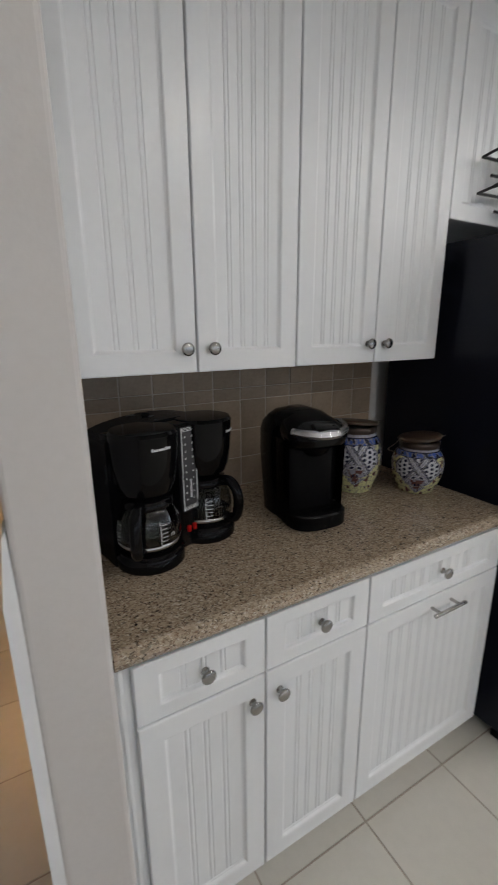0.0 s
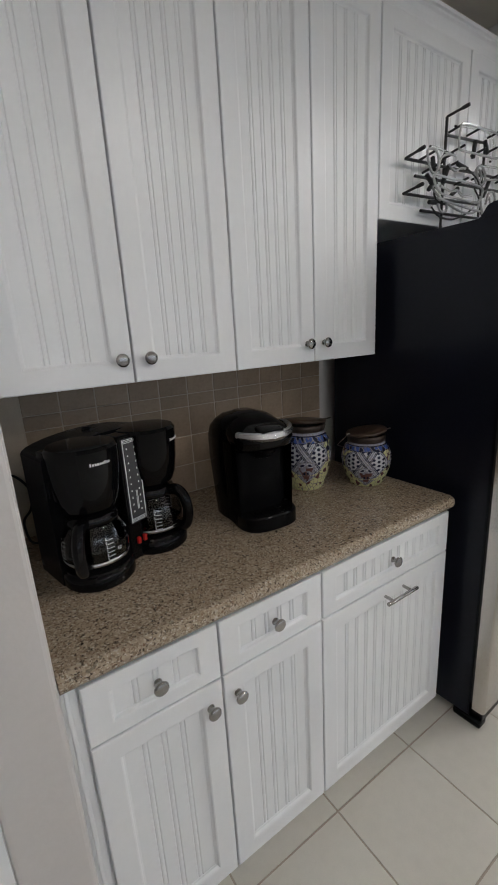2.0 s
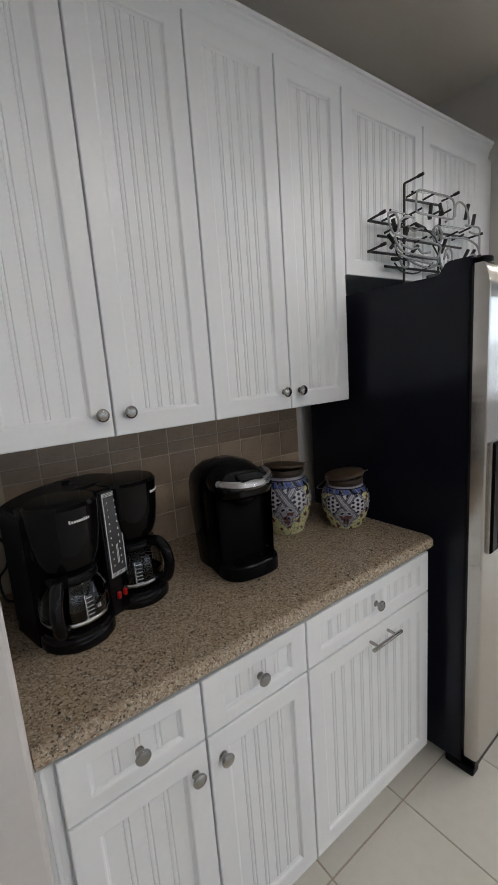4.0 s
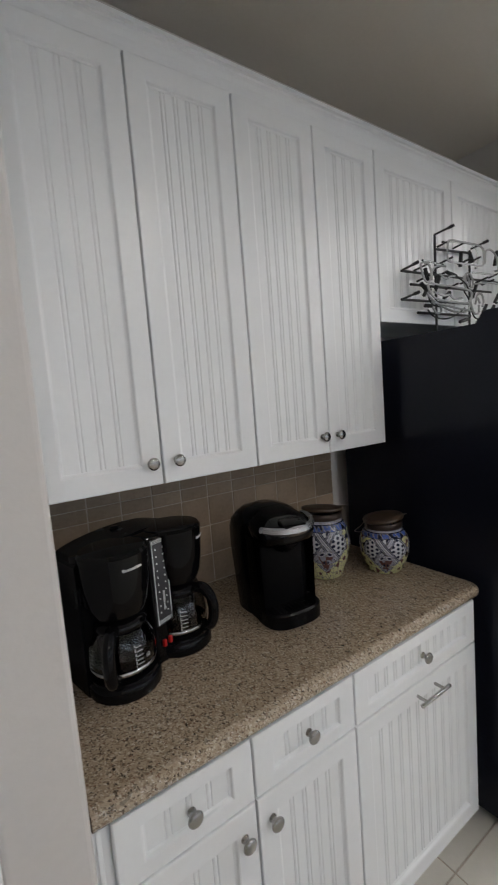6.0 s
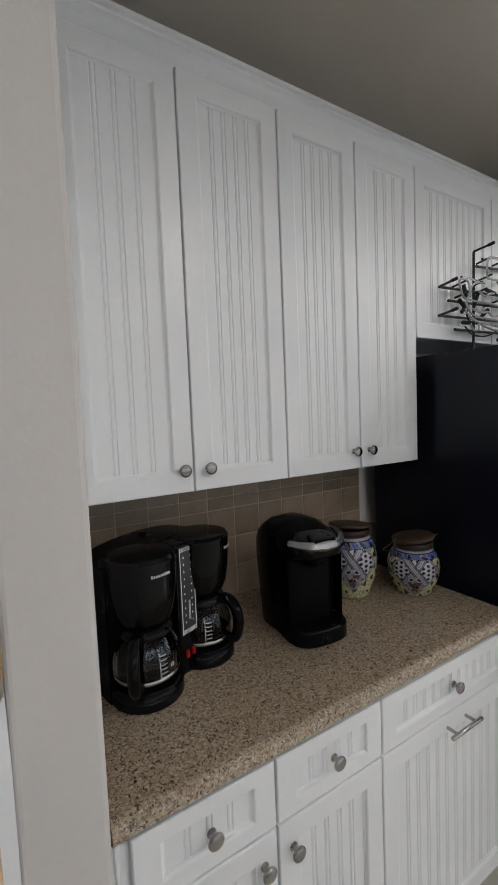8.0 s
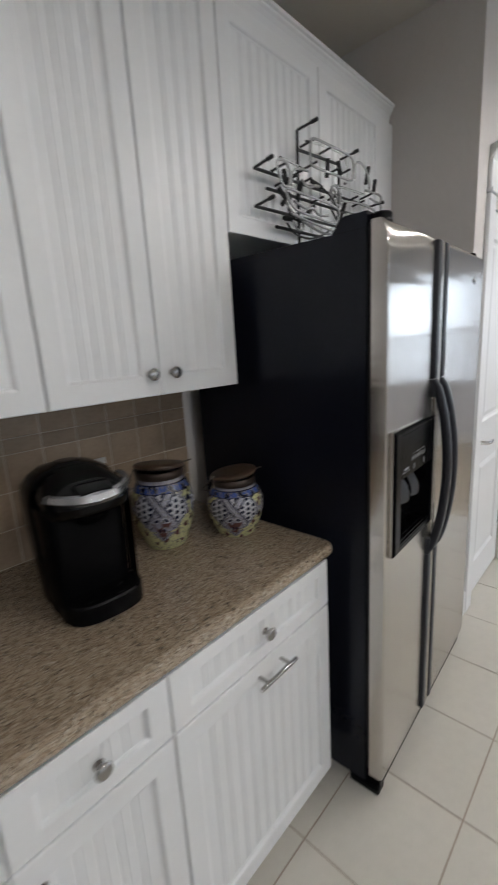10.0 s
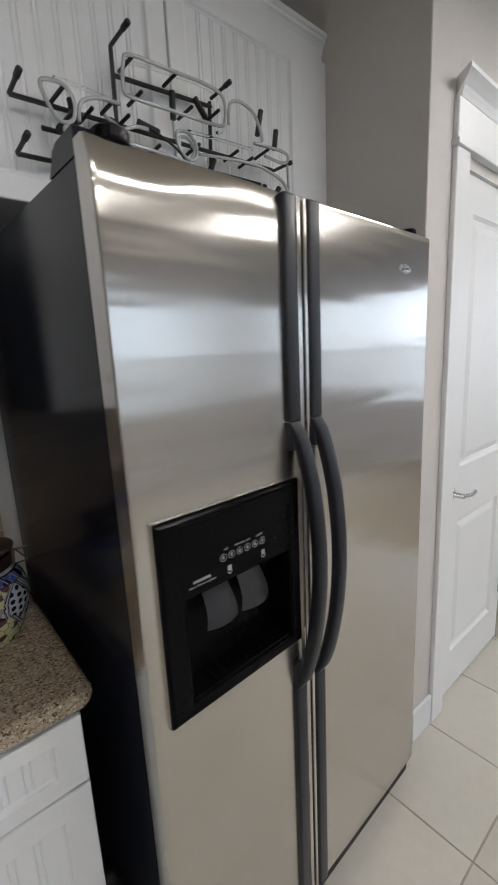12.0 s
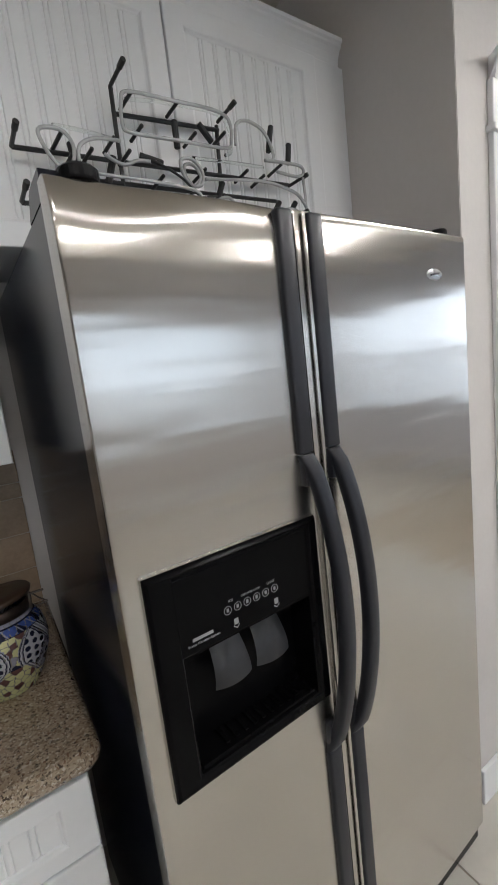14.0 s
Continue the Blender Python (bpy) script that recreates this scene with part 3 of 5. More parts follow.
def base(x0, x1, splits, label, pull=False):
    c = thing("base_cabinet", ((x0 + x1) / 2, BY, 0), label, "cabinet", "base cabinets")
    ox = (x0 + x1) / 2
    bm = bmesh.new()
    box(bm, x0 - ox, x1 - ox, 0.0215, BACK - BY - 0.012, 0.095, 0.868)
    box(bm, x0 - ox, x1 - ox, 0.085, BACK - BY - 0.012, 0.0, 0.095)
    part("body", bm, CAB, c)
    for i, (a, b, kx) in enumerate(splits):
        d = front(c, "drawer_front", a - ox, b - ox, DZ0, DZ1, 0.058, 0.040)
        knob(d, (a + b) / 2 - ox, 0.790)
        f = front(c, "door", a - ox, b - ox, BZ0, BZ1)
        if kx:
            knob(f, kx - ox, 0.650)
    if pull:
        bm = bmesh.new()
        z = 0.676
        rod(bm, (1.020 - ox, -0.033, z), (1.160 - ox, -0.033, z), 0.0058)
        for x in (1.047, 1.133):
            rod(bm, (x - ox, 0.0, z), (x - ox, -0.033, z), 0.0048)
        part("bar_handle", bm, NICKEL, f, "brushed nickel bar pull", True)
    return c


base(0.174, 0.7865, ((0.177, 0.4695, 0.436), (0.4745, 0.7845, 0.510)), "white base cabinet with two drawers and beadboard doors")
base(0.7875, 1.369, ((0.7895, 1.367, 0),), "white base cabinet with a wide beadboard pull-out front", True)
_bm = boxes((WX1 + 0.001, 0.173, BY + 0.016, BY + 0.04, 0.0, 0.868))
box(_bm, 0.151, 0.160, BY + 0.010, BY + 0.018, 0.0, 0.868, 0.003)
structure("trim_base_filler", _bm, CAB, "white filler strip between wall and base cabinet")

# worktop with a rounded front edge and a rounded outer corner
CT, CB = 0.913, 0.871
_bm = bmesh.new()
_rows = []
for _k in range(9):
    _a = radians(-90 + 180 * _k / 8)
    _o, _z = 0.019 * math.cos(_a), (CT + CB) / 2 + 0.021 * math.sin(_a)
    _row = [(WX1 + 0.002, 0.760 - _o, _z)]
    for _j in range(7):
        _b = radians(-90 + 90 * _j / 6)
        _row.append((1.362 + (0.016 + _o) * math.cos(_b), 0.776 + (0.016 + _o) * math.sin(_b), _z))
    _row.append((1.378 + _o, BACK - 0.002, _z))
    _rows.append([_bm.verts.new(p) for p in _row])
for _r0, _r1 in zip(_rows, _rows[1:]):
    for _i in range(len(_r0) - 1):
        _bm.faces.new((_r0[_i], _r0[_i + 1], _r1[_i + 1], _r1[_i]))
for _r in (_rows[0], _rows[-1]):
    _bm.faces.new(list(_r) + [_bm.verts.new((WX1 + 0.002, BACK - 0.002, _r[0].co.z))])
bmesh.ops.recalc_face_normals(_bm, faces=_bm.faces)
tagged(part("worktop", _bm, GRANITE), "polished tan speckled stone worktop with a rounded edge", "worktop")


# ---- fridge ----
def fridge():
    X0, X1, Y, TOP = 1.442, 2.383, 0.640, 1.770
    GAP = 1.840
    f = thing("fridge", ((X0 + X1) / 2, 1.0, 0), "side-by-side fridge with brushed steel doors and black sides", "fridge")
    f.location, f.rotation_euler = (1.895, 0.988, 0), (0, 0, radians(2.2))      # it stands slightly askew
    ox, oy = (X0 + X1) / 2, 1.0
    bm = bmesh.new()
    out = ((0.700, 0.03), (1.365, 0.03), (1.365, TOP - 0.012), (0.700, TOP - 0.012))
    extrude(bm, [(y - oy, z) for y, z in out], X0 + 0.006 - ox, X1 - 0.006 - ox, "x")
    bmesh.ops.bevel(bm, geom=[e for e in bm.edges if abs(e.verts[0].co.x - e.verts[1].co.x) < 1e-5], offset=0.004, segments=2, affect="EDGES", clamp_overlap=True)
    part("body", bm, BLACKBODY, f, "black enamelled cabinet sides")
    for x0 in (X0 + 0.006, X1 - 0.046):
        bm = bmesh.new()
        out = ((0.700, TOP - 0.013), (0.800, TOP - 0.013), (0.788, TOP + 0.002), (0.778, TOP + 0.018), (0.762, TOP + 0.024), (0.700, TOP + 0.024))
        extrude(bm, [(y - oy, z) for y, z in out], x0 - ox, x0 + 0.040 - ox, "x")
        part("hinge_housing", bm, BLACKBODY, f)
    part("gasket", boxes((X0 + 0.014 - ox, X1 - 0.014 - ox, 0.688 - oy, 0.702 - oy, 0.085, TOP - 0.004)), RUBBER, f)
    part("kick_grille", boxes((X0 + 0.02 - ox, X1 - 0.006 - ox, 0.656 - oy, 0.70 - oy, 0.022, 0.072), bevel=0.004), BLACKMATTE, f, "black plastic kick grille")
    for x, y0 in ((X0 + 0.03, 0.655), (X1 - 0.034, 0.672)):
        bm = bmesh.new()
        box(bm, x - 0.026 - ox, x + 0.026 - ox, y0 - oy, 0.76 - oy, 0.0, 0.032, 0.008)
        part("foot", bm, BLACKMATTE, f)
    OX0, OX1, OZ0, OZ1 = 1.516, 1.770, 0.892, 1.091

    def door(a, b, hole):
        ra, rb = (0.005, 0.003) if hole else (0.003, 0.005)
        xs = {a + (b - a) * i / 20 for i in range(21)} | {a + ra * k for k in (0.04, 0.12, 0.25, 0.42, 0.62, 0.82, 1.0)} | {b - rb * k for k in (0.04, 0.12, 0.25, 0.42, 0.62, 0.82, 1.0)}
        z0, z1 = 0.078, TOP
        zs = {z0 + (z1 - z0) * i / 34 for i in range(35)} | {z1 - d for d in (0.003, 0.008, 0.016, 0.026, 0.036, 0.047, 0.058, 0.07, 0.082, 0.094, 0.108)} | {z0 + 0.004, z0 + 0.012}
        if hole:
            xs |= {OX0, OX1}
            zs |= {OZ0, OZ1}
        xs, zs = sorted(xs), sorted(zs)

        def depth(x, z):
            u = (2 * (x - a) / (b - a) - 1)
            d = 0.002 * u * u
            for e, r in ((x - a, ra), (b - x, rb)):
                if e < r:
                    d += r * (1 - math.sqrt(max(0, 1 - (1 - e / r) ** 2)))
            e = z1 - z
            if e < 0.008:
                d += 0.006 * (1 - math.sqrt(max(0, 1 - (1 - e / 0.008) ** 2)))
            e = z1 - z + (0.012 * math.sin(x * 15.0 + 1.0) if hole else 0.03)
            if e < 0.06:
                d += (3.0 if hole else 0.1) * (0.06 - e) ** 2
            e = z - z0
            if e < 0.012:
                d += 0.008 * (1 - math.sqrt(max(0, 1 - (1 - e / 0.012) ** 2)))
            return d
        bm = bmesh.new()
        g = [[bm.verts.new((x - ox, Y + depth(x, z) - oy, z)) for x in xs] for z in zs]
        for i in range(len(zs) - 1):
            for k in range(len(xs) - 1):
                if hole and OX0 - 1e-6 < (xs[k] + xs[k + 1]) / 2 < OX1 and OZ0 < (zs[i] + zs[i + 1]) / 2 < OZ1:
                    continue
                bm.faces.new((g[i][k], g[i][k + 1], g[i + 1][k + 1], g[i + 1][k]))
        rim = [g[0][k] for k in range(len(xs))] + [g[i][-1] for i in range(1, len(zs))] + [g[-1][k] for k in range(len(xs) - 2, -1, -1)] + [g[i][0] for i in range(len(zs) - 2, 0, -1)]
        back = [bm.verts.new((v.co.x, 0.687 - oy, v.co.z)) for v in rim]
        for i in range(len(rim)):
            j = (i + 1) % len(rim)
            bm.faces.new((rim[j], rim[i], back[i], back[j]))
        if not hole:
            bm.faces.new(back)
        bmesh.ops.recalc_face_normals(bm, faces=bm.faces)
        return part("door", bm, STEEL, f, "brushed stainless steel door", True)
    left, right = door(X0, GAP - 0.003, True), door(GAP + 0.003, X1, False)

    def handle(door_ob, x0, x1, lean):
        # flat trim along the door's edge, with a bowed grip between
        for a, b in ((1.350, TOP - 0.006), (0.095, 0.742)):
            bm = box(bmesh.new(), x0 - ox, x1 - ox, 0.630 - oy, 0.650 - oy, a, b, 0.006, 3)
            part("edge_trim", bm, HANDLEBLACK, door_ob, "charcoal plastic edge trim", True)
        bm = bmesh.new()
        n, loops = 26, []
        for i in range(n + 1):
            t = i / n
            z = 1.349 + (0.743 - 1.349) * t
            bow = math.sin(math.pi * t) ** 0.62
            yc = 0.643 - 0.051 * bow
            xc = (x0 + x1) / 2 + lean * bow
            hw, hd = (x1 - x0) / 2 - 0.002 * bow, 0.0135 + 0.0005 * bow
            loops.append([bm.verts.new((xc - ox + hw * math.copysign(abs(math.cos(q)) ** 0.6, math.cos(q)), yc - oy + hd * math.copysign(abs(math.sin(q)) ** 0.6, math.sin(q)), z)) for q in [2 * math.pi * k / 16 for k in range(16)]])
        for p, q in zip(loops, loops[1:]):
            for k in range(16):
                bm.faces.new((p[k], p[(k + 1) % 16], q[(k + 1) % 16], q[k]))
        bm.faces.new(loops[0]), bm.faces.new(loops[-1])
        for a, b in ((1.290, 1.349), (0.743, 0.800)):
            box(bm, x0 + 0.004 - ox, x1 - 0.004 - ox, 0.6285 - oy, 0.651 - oy, a, b, 0.006, 2)
        bmesh.ops.recalc_face_normals(bm, faces=bm.faces)
        part("grip", bm, HANDLEBLACK, door_ob, "bowed charcoal plastic handle", True)
    handle(left, 1.786, 1.820, 0.020)
    handle(right, 1.855, 1.890, 0.019)
    part("door_edge", boxes((1.8225 - ox, 1.836 - ox, 0.634 - oy, 0.66 - oy, 0.09, TOP - 0.006), bevel=0.003), STEEL, left)
    part("door_edge", boxes((1.844 - ox, 1.8535 - ox, 0.634 - oy, 0.66 - oy, 0.09, TOP - 0.006), bevel=0.003), STEEL, right)

    # dispenser: a proud bezel round a recess, with a control panel above
    disp = part("dispenser", bmesh.new(), DISPBLACK, left, "black ice and water dispenser")
    bm = bmesh.new()
    A, B, C, D, F = 1.472, 1.804, 0.868, 1.238, 0.628
    loops = []
    for l, r, b, u, y in ((-0.002, -0.002, -0.004, 0.002, 0.646), (-0.001, 0, -0.001, 0.003, F + 0.006), (0.001, 0.002, 0.001, 0.006, F + 0.001), (0.006, 0.020, 0.006, 0.010, F - 0.002), (0.040, 0.024, 0.018, 0.012, F - 0.001), (0.042, 0.026, 0.020, 0.014, F)):
        loops.append([bm.verts.new(c) for c in ((A + l - ox, y - oy, C + b), (B - r - ox, y - oy, C + b), (B - r - ox, y - oy, D - u), (A + l - ox, y - oy, D - u))])
    inner = [bm.verts.new((x - ox, F - oy, z)) for x, z in ((OX0, OZ0), (OX1, OZ0), (OX1, OZ1), (OX0, OZ1))]
    back = [bm.verts.new((x - ox, y - oy, z)) for x, y, z in ((OX0 + 0.004, F + 0.054, OZ0 + 0.004), (OX1 - 0.004, F + 0.054, OZ0 + 0.004), (OX1 - 0.004, F + 0.054, OZ1 - 0.004), (OX0 + 0.004, F + 0.054, OZ1 - 0.004))]
    loops += [inner, back]
    for p, q in zip(loops[1:], loops[2:]):
        for k in range(4):
            bm.faces.new((p[k], p[(k + 1) % 4], q[(k + 1) % 4], q[k]))
    bm.faces.new(back)
    rim = bmesh.new()
    edge = [[rim.verts.new(v.co) for v in loop] for loop in loops[:2]]
    for k in range(4):
        rim.faces.new((edge[0][k], edge[0][(k + 1) % 4], edge[1][(k + 1) % 4], edge[1][k]))
    bmesh.ops.recalc_face_normals(rim, faces=rim.faces)
    bmesh.ops.delete(bm, geom=loops[0], context="VERTS")
    part("surround", rim, STEEL, disp, "brushed steel rim round the dispenser")
    bmesh.ops.recalc_face_normals(bm, faces=bm.faces)
    bmesh.ops.reverse_faces(bm, faces=[fc for fc in bm.faces if fc.normal.y > 0.9])
    bm.to_mesh(disp.data)
    bm.free()
    bm = bmesh.new()
    box(bm, OX0 - 0.004 - ox, OX1 + 0.004 - ox, F - 0.0012 - oy, F + 0.003 - oy, OZ1 + 0.004, D - 0.019, 0.001)
    panel = part("control_panel", bm, DISPBLACK, disp)
    # paddles
    for cx in (1.606, 1.690):
        bm = bmesh.new()
        n = 7
        g = []
        for i in range(n):
            t = i / (n - 1)
            w = 0.028 + 0.009 * t
            y = F + 0.046 - 0.036 * math.sin(t * 1.9)
            z = OZ1 - 0.008 - 0.086 * t
            g.append([bm.verts.new((cx + w * (2 * k / 8 - 1) - ox, y + 0.010 * (2 * k / 8 - 1) ** 2 - oy, z)) for k in range(9)])
        for p, q in zip(g, g[1:]):
            for k in range(8):
                bm.faces.new((p[k], p[k + 1], q[k + 1], q[k]))
        bmesh.ops.solidify(bm, geom=bm.faces[:], thickness=0.004)
        part("paddle", bm, GREYPLASTIC, disp, "dark grey dispenser paddle", True)
    bm = bmesh.new()
    box(bm, OX0 + 0.006 - ox, OX1 - 0.006 - ox, F + 0.004 - oy, F + 0.053 - oy, OZ0 + 0.001, OZ0 + 0.008)
    part("drip_tray", bm, DISPBLACK, disp)
    for i in range(9):
        x = OX0 + 0.055 + i * 0.019
        part("tray_rib", box(bmesh.new(), x - ox, x + 0.008 - ox, F + 0.012 - oy, F + 0.050 - oy, OZ0 + 0.008, OZ0 + 0.013, 0.002), BLACKPLASTIC, disp)
    # printed controls
    py = F - 0.0018
    bm = bmesh.new()
    for i in range(6):
        x = 1.598 + i * 0.0190
        lathe(bm, ((0.0064, 0), (0.0072, 0), (0.0072, 0.0006), (0.0064, 0.0006), (0.0064, 0)), 20, turn_to((x - ox, py - oy, 1.138), (0, -1, 0)))
        box(bm, x - 0.0022 - ox, x + 0.0022 - ox, py - 0.0005 - oy, py - oy, 1.135, 1.141)
    for x, z in ((1.611, 1.113), (1.694, 1.113)):
        box(bm, x - 0.004 - ox, x + 0.004 - ox, py - 0.0005 - oy, py - oy, z - 0.004, z + 0.006)
        for s in (-1, 1):
            bm.faces.new([bm.verts.new((x + s * a - ox, py - 0.0004 - oy, z + b)) for a, b in ((0, -0.011), (0.006, -0.006), (0.006, -0.004), (0, -0.009))][::s])
    part("print", bm, DIMPRINT, panel, "pale printed button symbols")
    bm = bmesh.new()
    box(bm, 1.532 - ox, 1.568 - ox, py - 0.0005 - oy, py - oy, 1.1145, 1.1195)
    part("print", bm, DIMPRINT, panel, "pale printed mark")
    for words, x, z, size in (("ICE", 1.601, 1.150, 0.006), ("DISPENSER LOCK", 1.625, 1.150, 0.0050), ("LIGHT", 1.678, 1.150, 0.006), ("Water Filtration System", 1.523, 1.107, 0.0058)):
        cu = bpy.data.curves.new("lettering", "FONT")
        cu.body, cu.size, cu.extrude = words, size, 0.0002
        dg = bpy.data.objects.new("lettering", cu)
        scene.collection.objects.link(dg)
        me = bpy.data.meshes.new_from_object(dg.evaluated_get(bpy.context.evaluated_depsgraph_get()))
        bpy.data.objects.remove(dg)
        me.materials.append(DIMPRINT)
        ob = new("lettering", me)
        ob.parent = panel
        ob.matrix_basis = pose(x - ox, py - oy, z, 90, 0, 0)
    # badge and hinge caps
    bm = bmesh.new()
    lathe(bm, ((0, 0.004), (0.026, 0.004), (0.030, 0.002), (0.031, 0)), 32, turn_to((2.246 - ox, 0.6435 - oy, 1.676), (0, -1, 0)))
    for v in bm.verts:
        v.co.z = 1.676 + (v.co.z - 1.676) * 0.46
        v.co.x = 2.246 - ox + (v.co.x - 2.246 + ox) * 1.12
    part("badge", bm, SILVER, right, "oval chrome badge", True)
    bm = bmesh.new()
    rod(bm, (2.230 - ox, 0.6385 - oy, 1.674), (2.262 - ox, 0.6385 - oy, 1.679), 0.0022, 8)
    part("badge_mark", bm, GREYPLASTIC, right)
    for x, r in ((X0 + 0.052, 0.027), (X1 - 0.045, 0.022)):
        bm = bmesh.new()
        lathe(bm, ((0, 0.021), (r * 0.85, 0.021), (r, 0.017), (r, 0.004), (r * 1.04, 0), (0, 0)), 28, Matrix.Translation((x - ox, 0.684 - oy, TOP + 0.001)))
        box(bm, x - 0.02 - ox, x + 0.02 - ox, 0.690 - oy, 0.75 - oy, TOP + 0.001, TOP + 0.016, 0.004)
        part("hinge_cover", bm, BLACKMATTE, f, "black hinge cover", False)


fridge()


# ---- unlit tube sign on the fridge ----
def tube_sign():
    s = thing("tube_sign", (1.80, 1.03, 1.770), "unlit glass tube sign on a black rod frame atop the fridge", "sign")
    o = Vector((1.80, 1.03, 1.770))
    FY = 1.058

    def P(x, z, y=FY):
        # flat drawing coordinates, taken to the sign's plane
        return Vector((1.321 + (x - 1.321) * 1.042, y, 1.5 + (z - 1.5) * 1.042)) - o
    bars = (((1.687, 2.145), (1.681, 1.770)), ((1.947, 2.120), (1.930, 1.775)), ((1.470, 1.988), (2.158, 2.008)), ((1.690, 2.093), (1.952, 2.110)),
            ((1.522, 1.945), (2.110, 1.960)), ((1.470, 1.888), (1.935, 1.900)), ((1.560, 1.845), (1.935, 1.850)))
    for i, (a, b) in enumerate(bars):
        bm = bmesh.new()
        rod(bm, P(*a, FY + 0.004 * (i % 2)), P(*b, FY + 0.004 * (i % 2)), 0.0052, 8)
        part("rod", bm, BLACKROD, s)
    # rubber-tipped stand-offs towards the room
    for (x, z), (dx, dz), ln in (((1.687, 2.145), (0.018, 0.030), 0.055), ((1.470, 1.988), (0.012, 0.040), 0.050), ((1.470, 1.888), (0.012, 0.034), 0.050), ((1.948, 2.125), (0.030, 0.045), 0.05), ((2.158, 2.004), (0.045, 0.030), 0.045), ((2.150, 1.915), (0.045, 0.020), 0.045)):
        a, b = P(x, z), P(x + dx * 0.45, z + dz * 0.30) + Vector((0, -ln * 1.35, 0))
        bm = bmesh.new()
        rod(bm, a, b, 0.0045, 8)
        st = part("standoff", bm, BLACKROD, s)
        bm = bmesh.new()
        rod(bm, a.lerp(b, 0.70), b + (b - a) * 0.03, 0.0062, 10)
        part("rubber_tip", bm, RUBBER, st)
    # electrode caps and tube supports
    for x, z, dx, dz, y in ((2.070, 2.060, 0.010, 0.060, 1.02), (2.133, 2.040, 0.001, 0.048, 1.02), (1.815, 2.030, -0.004, 0.055, 1.03), (1.909, 2.060, -0.036, 0.030, 1.03), (2.066, 1.905, 0.02, 0.035, 1.02), (2.116, 1.905, 0.025, 0.040, 1.02),
                            (1.640, 1.930, 0.018, 0.055, 1.03), (1.720, 2.000, 0.05, -0.012, 1.03), (1.575, 2.000, 0.004, -0.050, 1.03), (1.900, 1.915, 0.022, 0.055, 1.03), (1.560, 1.90, 0.03, 0.035, 1.03), (1.565, 1.865, 0.035, 0.0, 1.03), (1.80, 1.815, 0.055, 0.012, 1.03), (1.96, 1.85, 0.02, 0.04, 1.02), (2.02, 1.855, 0.025, 0.035, 1.02), (1.545, 1.945, 0.025, -0.028, 1.03), (1.70, 1.90, 0.03, 0.025, 1.035)):
        bm = bmesh.new()
        rod(bm, P(x, z, y), P(x + dx, z + dz, y - 0.008), 0.0075, 10)
        part("electrode_cap", bm, RUBBER, s)
    for x, z in ((1.700, 2.100), (1.810, 2.108), (1.925, 2.066), (1.715, 2.040), (1.845, 2.050), (1.60, 1.975), (1.680, 1.985), (1.86, 1.975), (1.98, 1.99), (2.09, 2.02), (1.56, 1.958), (1.75, 1.945), (1.65, 2.005), (1.545, 1.995), (2.03, 1.985)):
        bm = bmesh.new()
        rod(bm, P(x, z), P(x + 0.012, z + 0.012, 1.008), 0.0042, 8)
        part("tube_support", bm, BLACKROD, s)
